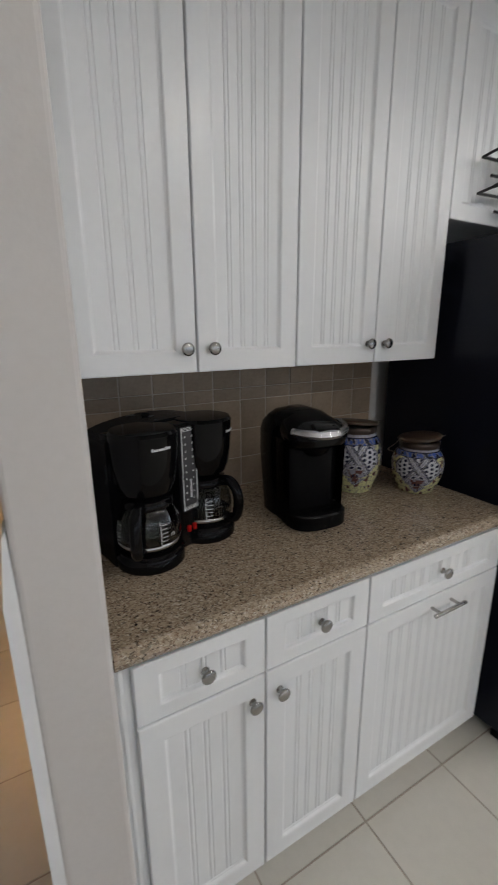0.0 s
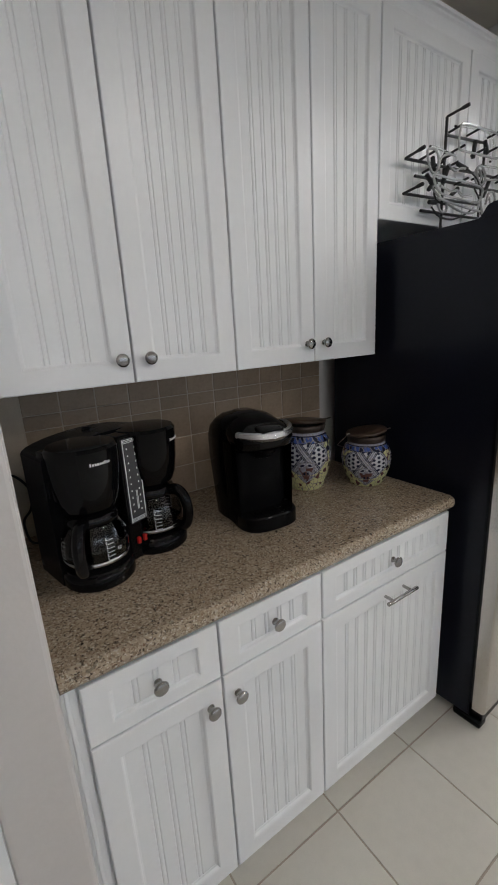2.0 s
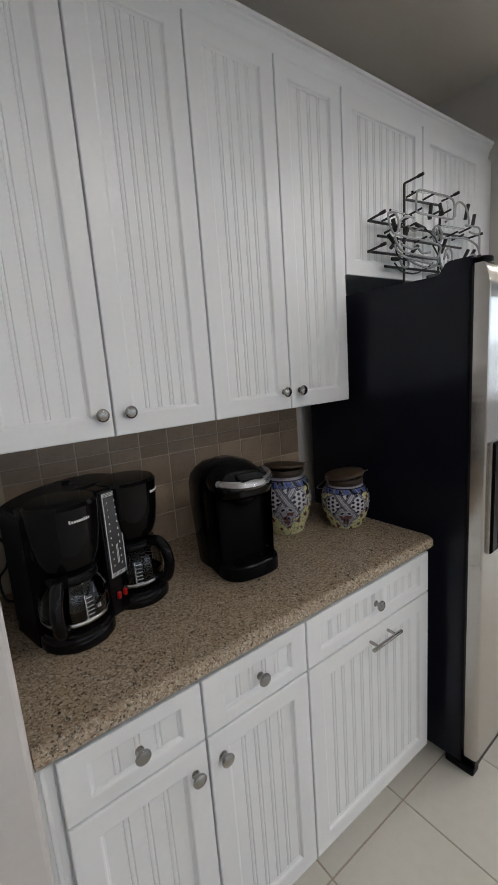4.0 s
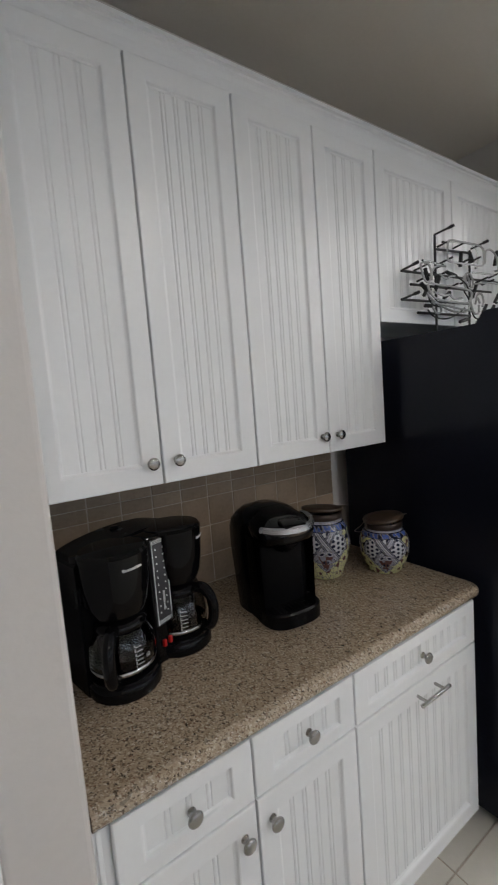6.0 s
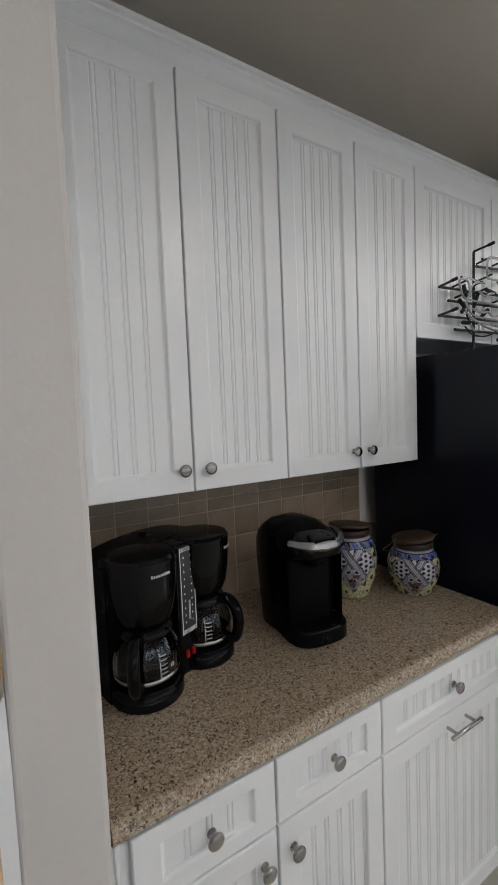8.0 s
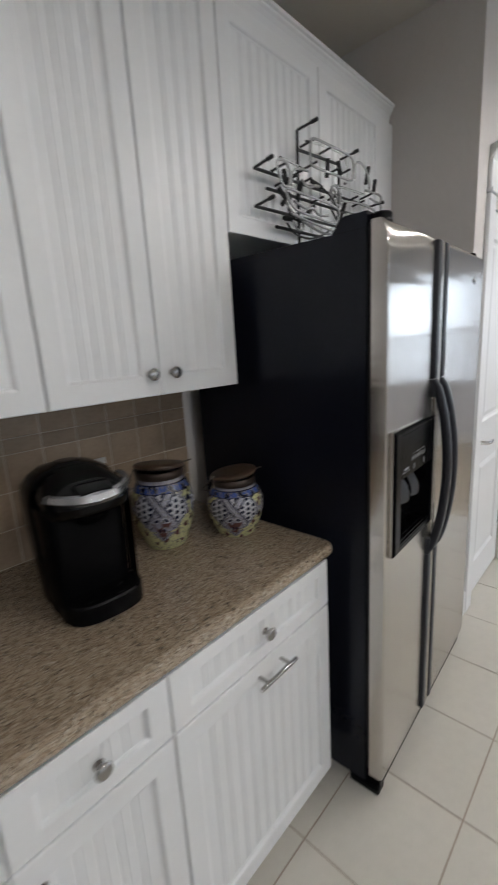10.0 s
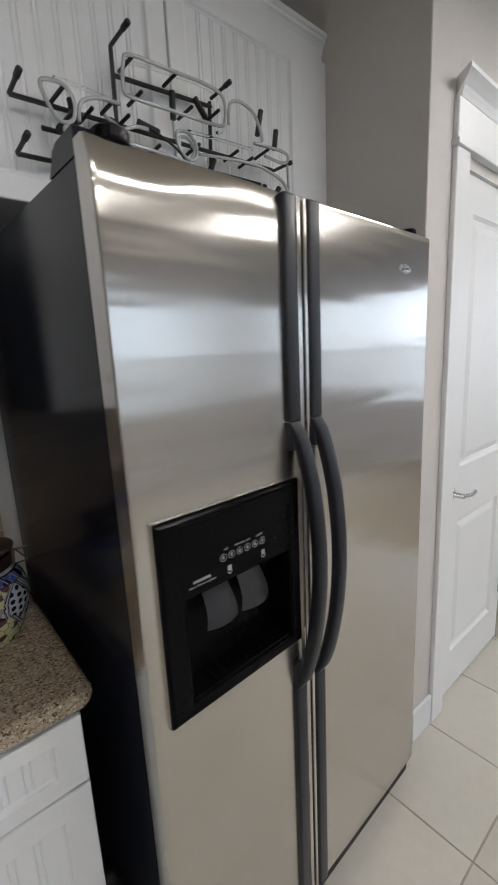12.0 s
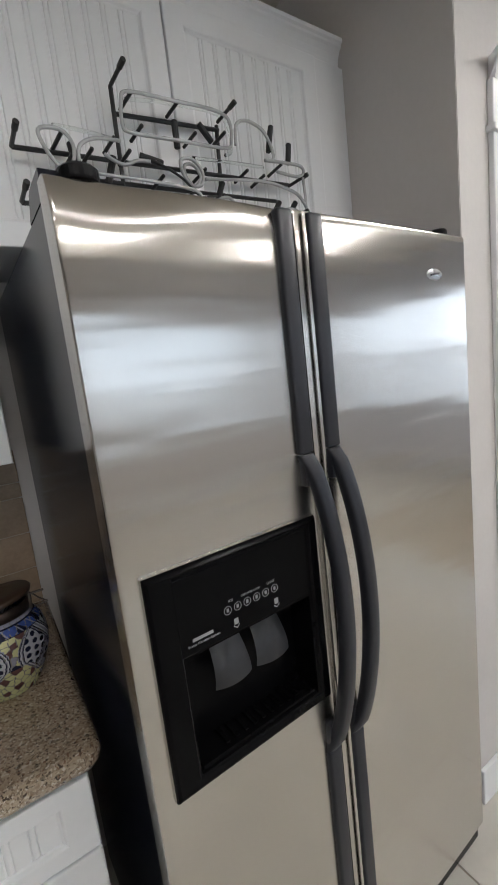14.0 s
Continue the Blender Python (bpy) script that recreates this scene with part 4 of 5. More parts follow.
    tubes = (
        (((1.692, 2.100), (1.709, 2.122), (1.810, 2.127), (1.910, 2.130), (1.953, 2.117), (1.955, 2.070), (1.934, 2.052), (1.820, 2.047), (1.707, 2.043), (1.688, 2.055)), 1.004, True),
        (((1.715, 2.128), (1.80, 2.140), (1.93, 2.147), (1.972, 2.125), (1.975, 2.070), (1.955, 2.055)), 1.040, False),
        (((1.520, 2.015), (1.560, 2.022), (1.580, 2.000), (1.575, 1.966), (1.552, 1.956), (1.532, 1.975)), 1.006, True),
        (((1.550, 2.035), (1.60, 2.036), (1.680, 2.030)), 1.02, False),
        (((1.587, 1.966), (1.594, 2.001), (1.628, 2.020), (1.679, 2.024)), 1.008, False),
        (((1.640, 1.992), (1.660, 1.982), (1.682, 1.978), (1.710, 1.990), (1.739, 1.993)), 1.006, False),
        (((1.812, 2.006), (1.842, 2.012), (1.864, 1.990), (1.860, 1.962), (1.836, 1.956), (1.815, 1.978)), 1.004, True),
        (((1.828, 2.004), (1.852, 2.008), (1.868, 1.985), (1.848, 1.960), (1.830, 1.975)), 1.020, True),
        (((1.561, 1.950), (1.640, 1.950), (1.721, 1.951), (1.839, 1.945), (1.850, 1.920), (1.820, 1.895), (1.70, 1.895), (1.600, 1.900), (1.562, 1.925)), 1.002, True),
        (((1.575, 1.925), (1.60, 1.905), (1.70, 1.872), (1.80, 1.862), (1.862, 1.880), (1.866, 1.915)), 1.022, False),
        (((1.600, 1.872), (1.625, 1.850), (1.655, 1.858), (1.650, 1.885)), 1.016, False),
        (((1.870, 1.925), (1.885, 1.885), (1.905, 1.862), (1.935, 1.868), (1.940, 1.90)), 1.020, False),
        (((1.580, 1.885), (1.640, 1.880), (1.76, 1.872), (1.850, 1.868)), 1.004, False),
        (((1.600, 1.925), (1.66, 1.915), (1.700, 1.922), (1.735, 1.908), (1.790, 1.915)), 1.008, False),
        (((1.869, 1.974), (1.950, 1.984), (2.042, 1.992), (2.110, 1.985), (2.153, 1.972), (2.178, 1.944)), 1.004, False),
        (((1.848, 2.020), (1.95, 2.026), (2.048, 2.030)), 1.012, False),
        (((1.968, 2.065), (1.974, 2.110), (2.001, 2.126), (2.035, 2.122), (2.060, 2.108), (2.078, 2.075), (2.078, 2.050), (2.052, 2.044), (2.110, 2.048), (2.170, 2.048), (2.178, 2.030), (2.150, 2.020), (2.088, 2.023)), 1.006, False),
        (((1.890, 1.905), (1.905, 1.935), (1.935, 1.940), (1.950, 1.915), (1.940, 1.890)), 1.006, False),
        (((1.900, 1.90), (1.918, 1.925), (1.936, 1.905)), 1.014, False),
        (((2.085, 1.900), (2.10, 1.930), (2.140, 1.935), (2.165, 1.910), (2.178, 1.944), (2.176, 2.02)), 1.006, False),
    )
    for i, (pts, y, closed) in enumerate(tubes):
        bm = bmesh.new()
        line = smooth_line([P(a - 0.006, b - 0.013, y) for a, b in pts], 6, closed)
        sweep(bm, line, 0.0041, 8, closed)
        part("glass_tube", bm, *((CLEARTUBE, s, "clear glass tube") if i in (1, 3, 15) else (NEONGLASS, s, "unlit milky glass tube")), True)
    for pts in (((1.575, 1.850), (1.62, 1.825), (1.70, 1.822), (1.78, 1.845), (1.83, 1.87)), ((1.60, 1.925), (1.585, 1.895), (1.61, 1.87), (1.66, 1.865)), ((1.83, 1.935), (1.87, 1.90), (1.90, 1.84), (1.95, 1.83))):
        bm = bmesh.new()
        sweep(bm, smooth_line([P(*p, 1.025) for p in pts], 6), 0.0034, 6)
        part("wire", bm, RUBBER, s)
    bm = bmesh.new()
    sweep(bm, smooth_line([P(1.745, 1.985, 1.01), P(1.80, 1.955, 1.0), P(1.85, 1.925, 1.01), P(1.90, 1.935, 1.02)], 6), 0.003, 6)
    part("wire", bm, RUBBER, s)


tube_sign()


# ---- on the worktop ----
def bar_marks(bm, x, y, z, w, h, n, r):
    """Short raised marks along a line, for lettering that stays plain."""
    for i in range(n):
        box(bm, x + i * w / n, x + (i + 0.72) * w / n, y - 0.0006, y, z, z + h * (1.0 if i % 3 == 0 else 0.72))


def coffee_maker():
    c = thing("twin_coffee_maker", (0.365, 1.160, CT), "black twin coffee maker with two glass carafes and red switches", "coffee maker")
    c.rotation_euler = (0, 0, radians(22))
    # local: x along the front, -y to the room
    bm = bmesh.new()
    # back column with a curved top
    out = [(-0.182, 0.0), (0.195, 0.0), (0.195, 0.312)] + [(0.0065 + 0.1885 * math.cos(q), 0.312 + 0.030 * math.sin(q)) for q in [math.pi * k / 14 for k in range(1, 14)]] + [(-0.182, 0.312)]
    extrude(bm, out, -0.058, 0.078, "y")
    bmesh.ops.bevel(bm, geom=[e for e in bm.edges if abs(e.verts[0].co.y - e.verts[1].co.y) < 1e-5], offset=0.005, segments=2, affect="EDGES", clamp_overlap=True)
    for v in bm.verts:       # the back is narrower than the front
        if v.co.y > 0:
            v.co.x *= 0.88
    part("body", bm, BLACKMATTE, c)
    for cx in (-0.100, 0.095):
        cy = -0.085
        bm = bmesh.new()
        lathe(bm, ((0, 0.0), (0.083, 0.0), (0.086, 0.004), (0.086, 0.030), (0.083, 0.035), (0.080, 0.037), (0.079, 0.042), (0.070, 0.045), (0.0, 0.045)), 40, Matrix.Translation((cx, cy, 0)))
        box(bm, cx - 0.07, cx + 0.07, cy, 0.0, 0.0, 0.030, 0.006)
        part("warming_base", bm, BLACKPLASTIC, c, "", True)
        bm = bmesh.new()
        lathe(bm, ((0, 0.182), (0.050, 0.182), (0.063, 0.189), (0.072, 0.212), (0.078, 0.255), (0.081, 0.300), (0.082, 0.332), (0.076, 0.340), (0.0, 0.343)), 40, Matrix.Translation((cx, cy, 0)))
        box(bm, cx - 0.074, cx + 0.074, cy + 0.01, -0.02, 0.215, 0.334, 0.006)
        part("filter_basket", bm, BLACKPLASTIC, c, "glossy black filter basket", True)
        # plain raised lettering, bent round the basket
        bm = bmesh.new()
        for i in range(9):
            q = radians((-113 if cx < 0 else -80) + i * 4.0)
            m = Matrix.Translation((cx + 0.0812 * math.cos(q), cy + 0.0812 * math.sin(q), 0.305)) @ Matrix.Rotation(q + math.pi / 2, 4, "Z")
            tmp = bmesh.new()
            box(tmp, -0.0019, 0.0016, -0.001, 0.001, -0.0036, 0.0016 if i not in (0, 6) else 0.0036)
            bmesh.ops.transform(tmp, matrix=m, verts=tmp.verts)
            me = bpy.data.meshes.new("t")
            tmp.to_mesh(me), tmp.free()
            bm.from_mesh(me)
            bpy.data.meshes.remove(me)
        part("lettering_mark", bm, WHITEPRINT, c, "white maker's mark as plain bars")
        # carafe
        bm = bmesh.new()
        prof = [(0, 0.046), (0.058, 0.046), (0.070, 0.052), (0.0785, 0.072), (0.080, 0.096), (0.074, 0.126), (0.062, 0.150), (0.057, 0.160)]
        inner = [(r - 0.0022, z + (0.002 if r < 0.06 and z < 0.05 else 0)) for r, z in prof[1:]][::-1] + [(0, 0.048)]
        lathe(bm, prof + inner, 40, Matrix.Translation((cx, cy, 0)))
        bmesh.ops.recalc_face_normals(bm, faces=bm.faces)
        car = part("carafe", bm, CARAFE, c, "clear glass carafe", True)
        bm = bmesh.new()
        lathe(bm, ((0.059, 0.150), (0.064, 0.152), (0.064, 0.163), (0.060, 0.172), (0.034, 0.180), (0, 0.182)), 32, Matrix.Translation((cx, cy, 0)))
        part("lid", bm, BLACKPLASTIC, car, "", True)
        bm = bmesh.new()
        lathe(bm, ((0.0700, 0.0505), (0.0725, 0.0505), (0.0795, 0.0680), (0.0770, 0.0680)), 40, Matrix.Translation((cx, cy, 0)))
        part("metal_band", bm, NICKEL, car, "", True)
        q = radians(-143 if cx < 0 else -78)
        d = Vector((math.cos(q), math.sin(q), 0))
        ctr = Vector((cx, cy, 0))
        line = smooth_line([ctr + d * 0.052 + Vector((0, 0, 0.162)), ctr + d * 0.084 + Vector((0, 0, 0.166)), ctr + d * 0.106 + Vector((0, 0, 0.142)), ctr + d * 0.112 + Vector((0, 0, 0.102)), ctr + d * 0.102 + Vector((0, 0, 0.066)), ctr + d * 0.077 + Vector((0, 0, 0.057))], 6)
        bm = bmesh.new()
        sweep(bm, line, 0.0145, 12)
        part("handle", bm, BLACKPLASTIC, car, "glossy black carafe handle", True)
        # cup scale
        for base_q in ((-104, -192) if cx < 0 else (-128, 10)):
            bm = bmesh.new()
            for i in range(6):
                z = 0.070 + i * 0.0098
                r = 0.0805 - max(0, z - 0.100) * 0.22
                for s in range(3):
                    qq = radians(base_q + s * 4)
                    m = Matrix.Translation((cx + r * math.cos(qq), cy + r * math.sin(qq), z)) @ Matrix.Rotation(qq + math.pi / 2, 4, "Z")
                    tmp = [bm.verts.new(m @ Vector(p)) for p in ((-0.0026, 0, -0.0007), (0.0026, 0, -0.0007), (0.0026, 0, 0.0007), (-0.0026, 0, 0.0007))]
                    bm.faces.new(tmp)
                m = Matrix.Translation((cx + r * math.cos(radians(base_q - 3)), cy + r * math.sin(radians(base_q - 3)), z + 0.004)) @ Matrix.Rotation(radians(base_q - 3) + math.pi / 2, 4, "Z")
                bm.faces.new([bm.verts.new(m @ Vector(p)) for p in ((-0.0007, 0, -0.004), (0.0007, 0, -0.004), (0.0007, 0, 0.004), (-0.0007, 0, 0.004))])
            part("cup_scale", bm, WHITEPRINT, car, "white printed cup scale")
        bm = bmesh.new()
        q = radians(-86 if cx < 0 else -24)
        m = Matrix.Translation((cx + 0.0812 * math.cos(q), cy + 0.0812 * math.sin(q), 0.088)) @ Matrix.Rotation(q + math.pi / 2, 4, "Z")
        cu = bpy.data.curves.new("lettering", "FONT")
        cu.body, cu.size, cu.extrude = "12", 0.012, 0.0002
        dg = bpy.data.objects.new("lettering", cu)
        scene.collection.objects.link(dg)
        me = bpy.data.meshes.new_from_object(dg.evaluated_get(bpy.context.evaluated_depsgraph_get()))
        bpy.data.objects.remove(dg)
        me.materials.append(WHITEPRINT)
        ob = new("lettering", me)
        ob.parent = car
        ob.matrix_basis = m @ pose(-0.006, -0.0012, 0, 90, 0, 0)
        bm.free()
    # water gauge tower between the two
    bm = bmesh.new()
    box(bm, -0.020, 0.042, -0.116, -0.02, 0.0, 0.338, 0.005)
    tower = part("tower", bm, BLACKPLASTIC, c)
    bm = bmesh.new()
    box(bm, -0.014, 0.037, -0.122, -0.115, 0.104, 0.330, 0.002)
    part("gauge_window", bm, SMOKE, tower, "smoky water gauge")
    bm = bmesh.new()
    for x in (-0.0130, 0.0340):
        box(bm, x, x + 0.002, -0.1232, -0.1222, 0.108, 0.328)
    for z0 in (0.109, 0.318):
        for i in range(11):
            for j in range(3):
                box(bm, -0.0105 + i * 0.0041, -0.0083 + i * 0.0041, -0.1232, -0.1222, z0 + j * 0.0036, z0 + 0.002 + j * 0.0036)
    for i in range(10):
        z = 0.135 + i * 0.0185
        for x in (-0.001, 0.023):
            bm.faces.new([bm.verts.new((x + a, -0.1232, z + b)) for a, b in ((-0.0022, 0), (0.0022, 0), (0, 0.006))])
    for a, b in ((0.0, 0.0012), (0.0035, 0.0047)):
        box(bm, 0.0115 + a, 0.0115 + b, -0.1232, -0.1222, 0.14, 0.19)
    part("gauge_print", bm, WHITEPRINT, tower, "white printed water scale")
    for x in (-0.003, 0.017):
        bm = bmesh.new()
        box(bm, x + 0.0015, x + 0.0115, -0.124, -0.114, 0.043, 0.062, 0.003)
        part("switch", bm, REDPLASTIC, tower, "red rocker switch")
    bm = bmesh.new()
    lathe(bm, ((0, 0.006), (0.010, 0.006), (0.012, 0)), 16, Matrix.Translation((0.0, 0.03, 0.343)))
    part("lid_button", bm, BLACKPLASTIC, c, "", True)


coffee_maker()
_bm = bmesh.new()
sweep(_bm, smooth_line(((0.150, 1.385, 1.125), (0.180, 1.350, 1.120), (0.208, 1.335, 1.075), (0.200, 1.340, 1.020), (0.178, 1.350, 0.985), (0.180, 1.345, 0.935), (0.195, 1.330, CT + 0.004), (0.245, 1.30, CT + 0.004)), 7), 0.0035, 8)
tagged(part("power_cord", _bm, RUBBER, None, "", True), "black power cord behind the coffee maker", "cord")


def pod_brewer():
    c = thing("pod_coffee_maker", (0.804, 1.093, CT), "glossy black single-cup coffee maker with a silver handle", "coffee maker")
    c.rotation_euler = (0, 0, radians(-6))

    def loft(rows, seg=36, power=0.6):
        """Rounded cross sections of (height, half width, front, back)."""
        bm = bmesh.new()
        loops = []
        for z, hw, y0, y1 in rows:
            cyy, hd = (y0 + y1) / 2, (y1 - y0) / 2
            loops.append([bm.verts.new((hw * math.copysign(abs(math.cos(q)) ** power, math.cos(q)), cyy + hd * math.copysign(abs(math.sin(q)) ** power, math.sin(q)), z)) for q in [2 * math.pi * k / seg for k in range(seg)]])
        for a, b in zip(loops, loops[1:]):
            for k in range(seg):
                bm.faces.new((a[k], a[(k + 1) % seg], b[(k + 1) % seg], b[k]))
        bm.faces.new(loops[0][::-1]), bm.faces.new(loops[-1])
        bmesh.ops.recalc_face_normals(bm, faces=bm.faces)
        return bm
    # rear housing, widest at the shoulder, with a domed top
    part("body", loft([(0.000, 0.090, -0.030, 0.102), (0.004, 0.094, -0.033, 0.105), (0.100, 0.099, -0.036, 0.114), (0.200, 0.105, -0.040, 0.120), (0.262, 0.105, -0.045, 0.120), (0.290, 0.099, -0.048, 0.113), (0.311, 0.085, -0.048, 0.096), (0.325, 0.061, -0.042, 0.087), (0.333, 0.028, -0.020, 0.055)]), BLACKPLASTIC, c, "", True)
    # brew head that falls away to the front, over the open cup bay
    part("brew_head", loft([(0.238, 0.083, -0.128, 0.000), (0.247, 0.088, -0.142, 0.000), (0.268, 0.094, -0.150, 0.010), (0.284, 0.092, -0.146, 0.030), (0.298, 0.084, -0.126, 0.050), (0.314, 0.068, -0.092, 0.060), (0.327, 0.050, -0.046, 0.065), (0.335, 0.026, -0.004, 0.055)], 36, 0.72), BLACKPLASTIC, c, "glossy black brew head", True)
    part("spout", loft([(0.208, 0.024, -0.098, -0.050), (0.217, 0.037, -0.112, -0.040), (0.240, 0.055, -0.122, -0.020)], 28, 0.9), BLACKMATTE, c, "", True)
    part("cup_bay", loft([(0.040, 0.087, -0.078, 0.000), (0.120, 0.089, -0.078, 0.000), (0.242, 0.089, -0.080, 0.000)], 32, 0.55), DISPBLACK, c, "", True)
    for side in (-1, 1):
        bm = bmesh.new()
        g = [[bm.verts.new((side * (0.097 - 0.008 * (k / 5) ** 2 + 0.005 * z / 0.26), -0.030 - 0.066 * k / 5, z)) for k in range(6)] for z in (0.012, 0.09, 0.18, 0.262)]
        for p, q in zip(g, g[1:]):
            for k in range(5):
                bm.faces.new((p[k], p[k + 1], q[k + 1], q[k]))
        bmesh.ops.solidify(bm, geom=bm.faces[:], thickness=0.005)
        bmesh.ops.recalc_face_normals(bm, faces=bm.faces)
        part("side_cheek", bm, BLACKPLASTIC, c, "", True)
    tray = part("drip_tray", loft([(0.000, 0.087, -0.148, 0.000), (0.004, 0.093, -0.154, 0.000), (0.042, 0.093, -0.154, 0.000), (0.047, 0.089, -0.150, 0.000), (0.047, 0.081, -0.142, -0.010), (0.043, 0.078, -0.139, -0.012)], 36, 0.72), BLACKMATTE, c, "", True)
    bm = bmesh.new()
    for i in range(9):
        x = -0.052 + i * 0.013
        box(bm, x - 0.0028, x + 0.0028, -0.128, -0.082, 0.0425, 0.0455, 0.001)
    part("tray_grid", bm, BLACKPLASTIC, tray)
    # silver lift handle: a bow round the head, deepest in front
    bm = bmesh.new()
    n, loops = 32, []
    for i in range(n + 1):
        q = radians(205 + 165 * i / n)
        f = max(0.0, -math.sin(q)) ** 0.7
        z = 0.283 + 0.016 * (1 - f)
        h = 0.004 + 0.0095 * f
        cx, cy = 0.095 * math.cos(q), -0.060 + 0.093 * math.sin(q)
        dx, dy = math.cos(q), math.sin(q)
        pts = []
        for o, zz in ((-0.004, z - h), (0.004, z - h * 0.9), (0.009 + 0.003 * f, z - h * 0.2), (0.007, z + h * 0.75), (-0.002, z + h), (-0.008, z + h * 0.6)):
            pts.append(bm.verts.new((cx + o * dx, cy + o * dy, zz)))
        loops.append(pts)
    for a, b in zip(loops, loops[1:]):
        for k in range(6):
            bm.faces.new((a[k], a[(k + 1) % 6], b[(k + 1) % 6], b[k]))
    bm.faces.new(loops[0]), bm.faces.new(loops[-1])
    bmesh.ops.recalc_face_normals(bm, faces=bm.faces)
    handle = part("lift_handle", bm, SILVER, c, "silver lift handle", True)
    bm = box(bmesh.new(), -0.037, 0.037, -0.146, -0.100, -0.009, 0.009, 0.006, 3)
    bmesh.ops.rotate(bm, verts=bm.verts, cent=(0, -0.12, 0), matrix=Matrix.Rotation(radians(24), 3, "X"))
    bmesh.ops.translate(bm, verts=bm.verts, vec=(0, -0.007, 0.298))
    part("name_plate", bm, BLACKPLASTIC, handle, "", True)
    bm = bmesh.new()
    for i in range(6):
        box(bm, -0.026 + i * 0.0090, -0.0196 + i * 0.0090, -0.1468, -0.1458, -0.0048, 0.0048)
    bmesh.ops.rotate(bm, verts=bm.verts, cent=(0, -0.12, 0), matrix=Matrix.Rotation(radians(24), 3, "X"))
    bmesh.ops.translate(bm, verts=bm.verts, vec=(0, -0.007, 0.298))
    part("lettering_mark", bm, WHITEPRINT, handle, "white maker's mark as plain bars")


pod_brewer()


def vase(at, scale, height, turn, label, bail, drop=0.0):
    v = thing("mosaic_jar", at, label, "jar", "mosaic jars")
    v.rotation_euler = (0, 0, radians(turn))
    R = 0.077 * scale
    prof = [(0.62, 0.0), (0.66, 0.02), (0.74, 0.10), (0.86, 0.25), (0.96, 0.42), (1.0, 0.58), (0.985, 0.70), (0.92, 0.82), (0.82, 0.91), (0.74, 0.965), (0.72, 1.0)]

    def radius(t):
        for (r0, t0), (r1, t1) in zip(prof, prof[1:]):
            if t <= t1:
                u = (t - t0) / (t1 - t0)
                return R * (r0 + (r1 - r0) * u)
        return R * prof[-1][0]
    rng = random.Random(int(turn) + 5)
    NA, NZ = 260, 120
    # shards: seeds spread over the unrolled surface
    seeds = []
    for j in range(13):
        for i in range(34):
            seeds.append(((i + rng.uniform(0.05, 0.95)) / 34, (j + rng.uniform(0.05, 0.95)) / 13))
    sx = np.array([s[0] for s in seeds])
    sz = np.array([s[1] for s in seeds])

    def colour(u, t, cell, edge):
        """Which glaze lies at the turn u and height t (both 0 to 1)."""
        a = (u * 3) % 1.0 - 0.5          # three medallions round the jar
        if t < 0.83:
            t += drop * (0.83 - t) / 0.83
        if t > 0.95:
            return 1
        if t > 0.83:                      # blue shoulder band with white darts
            if t > 0.935 or t < 0.845:
                return 3
            return 1 if abs(((u * 17 + (t - 0.88) * 4) % 1) - 0.5) < 0.05 else (2 if cell % 3 else 3)
        # pointed medallion, drawn with several outlines and a lattice of lace inside
        w = 0.47 * math.sqrt(max(0.0, 1 - ((t - 0.60) / 0.30) ** 2)) if t > 0.30 else 0
        if t < 0.50:
            w = min(w, 0.40 * max(0.0, (t - 0.16) / 0.34) ** 0.8) if t > 0.30 else 0.40 * max(0.0, (t - 0.16) / 0.34) ** 0.8
        d = (abs(a) - w) * 3.2
        if w > 0.015 and d < 0.0:
            if d > -0.20:
                return (1, 3, 0, 1, 3)[min(4, int(-d / 0.04))]
            if t < 0.44 and abs(a) < 0.14 * (t - 0.14) / 0.30:            # brown heart below
                q = math.hypot((abs(a) - 0.035) / 0.030, (t - 0.34) / 0.045)
                return 3 if q < 0.62 else (1 if cell % 3 == 0 else 5)
            if t < 0.54 and abs(a) < 0.16:            # two almonds
                q = math.hypot((abs(a) - 0.07) / 0.055, (t - 0.485 + 0.3 * (abs(a) - 0.07)) / 0.030)
                return 3 if q < 0.75 else 0 if q < 1.1 else 1
            for s in (a * 1.25 + (t - 0.64) * 1.05, a * 1.25 - (t - 0.64) * 1.05):
                e = abs(s)
                if e < 0.115:
                    return (1, 0, 3, 1, 3)[min(4, int(e / 0.023))]
            dot = math.hypot((a * 10) % 1.0 - 0.5, (t * 13 + 0.5 * (int(a * 10 + 30) % 2)) % 1.0 - 0.5)
            return 4 if dot < 0.33 else 0
        if t < 0.50:
            if cell % 6 == 1 and t > 0.10:
                return 5
            return 6
        return (6, 6, 5, 6, 1, 6, 3)[cell % 7]
    order = [0, 1, 2, 3, 4, 5, 6]
    mats = [M_WHITE, M_GREY, M_BLUE, M_NAVY, M_NAVY, M_MAROON, M_YELLOW, M_GROUT]
    bm = bmesh.new()
    zz = [i / NZ for i in range(NZ + 1)]
    g = []
    for t in zz:
        r = radius(t)
        g.append([bm.verts.new((r * math.cos(2 * math.pi * k / NA), r * math.sin(2 * math.pi * k / NA), t * height)) for k in range(NA)])
    cells = {}
    for i in range(NZ):
        t = (zz[i] + zz[i + 1]) / 2
        for k in range(NA):
            u = (k + 0.5) / NA
            du = np.abs(sx - u)
            du = np.minimum(du, 1 - du) * 3.2
            dist = np.hypot(du, sz - t)
            two = np.partition(dist, 1)[:2]
            cell, edge = int(dist.argmin()), float(two[1] - two[0])
            fc = bm.faces.new((g[i][k], g[i][(k + 1) % NA], g[i + 1][(k + 1) % NA], g[i + 1][k]))
            c = colour(u, t, cell, edge)
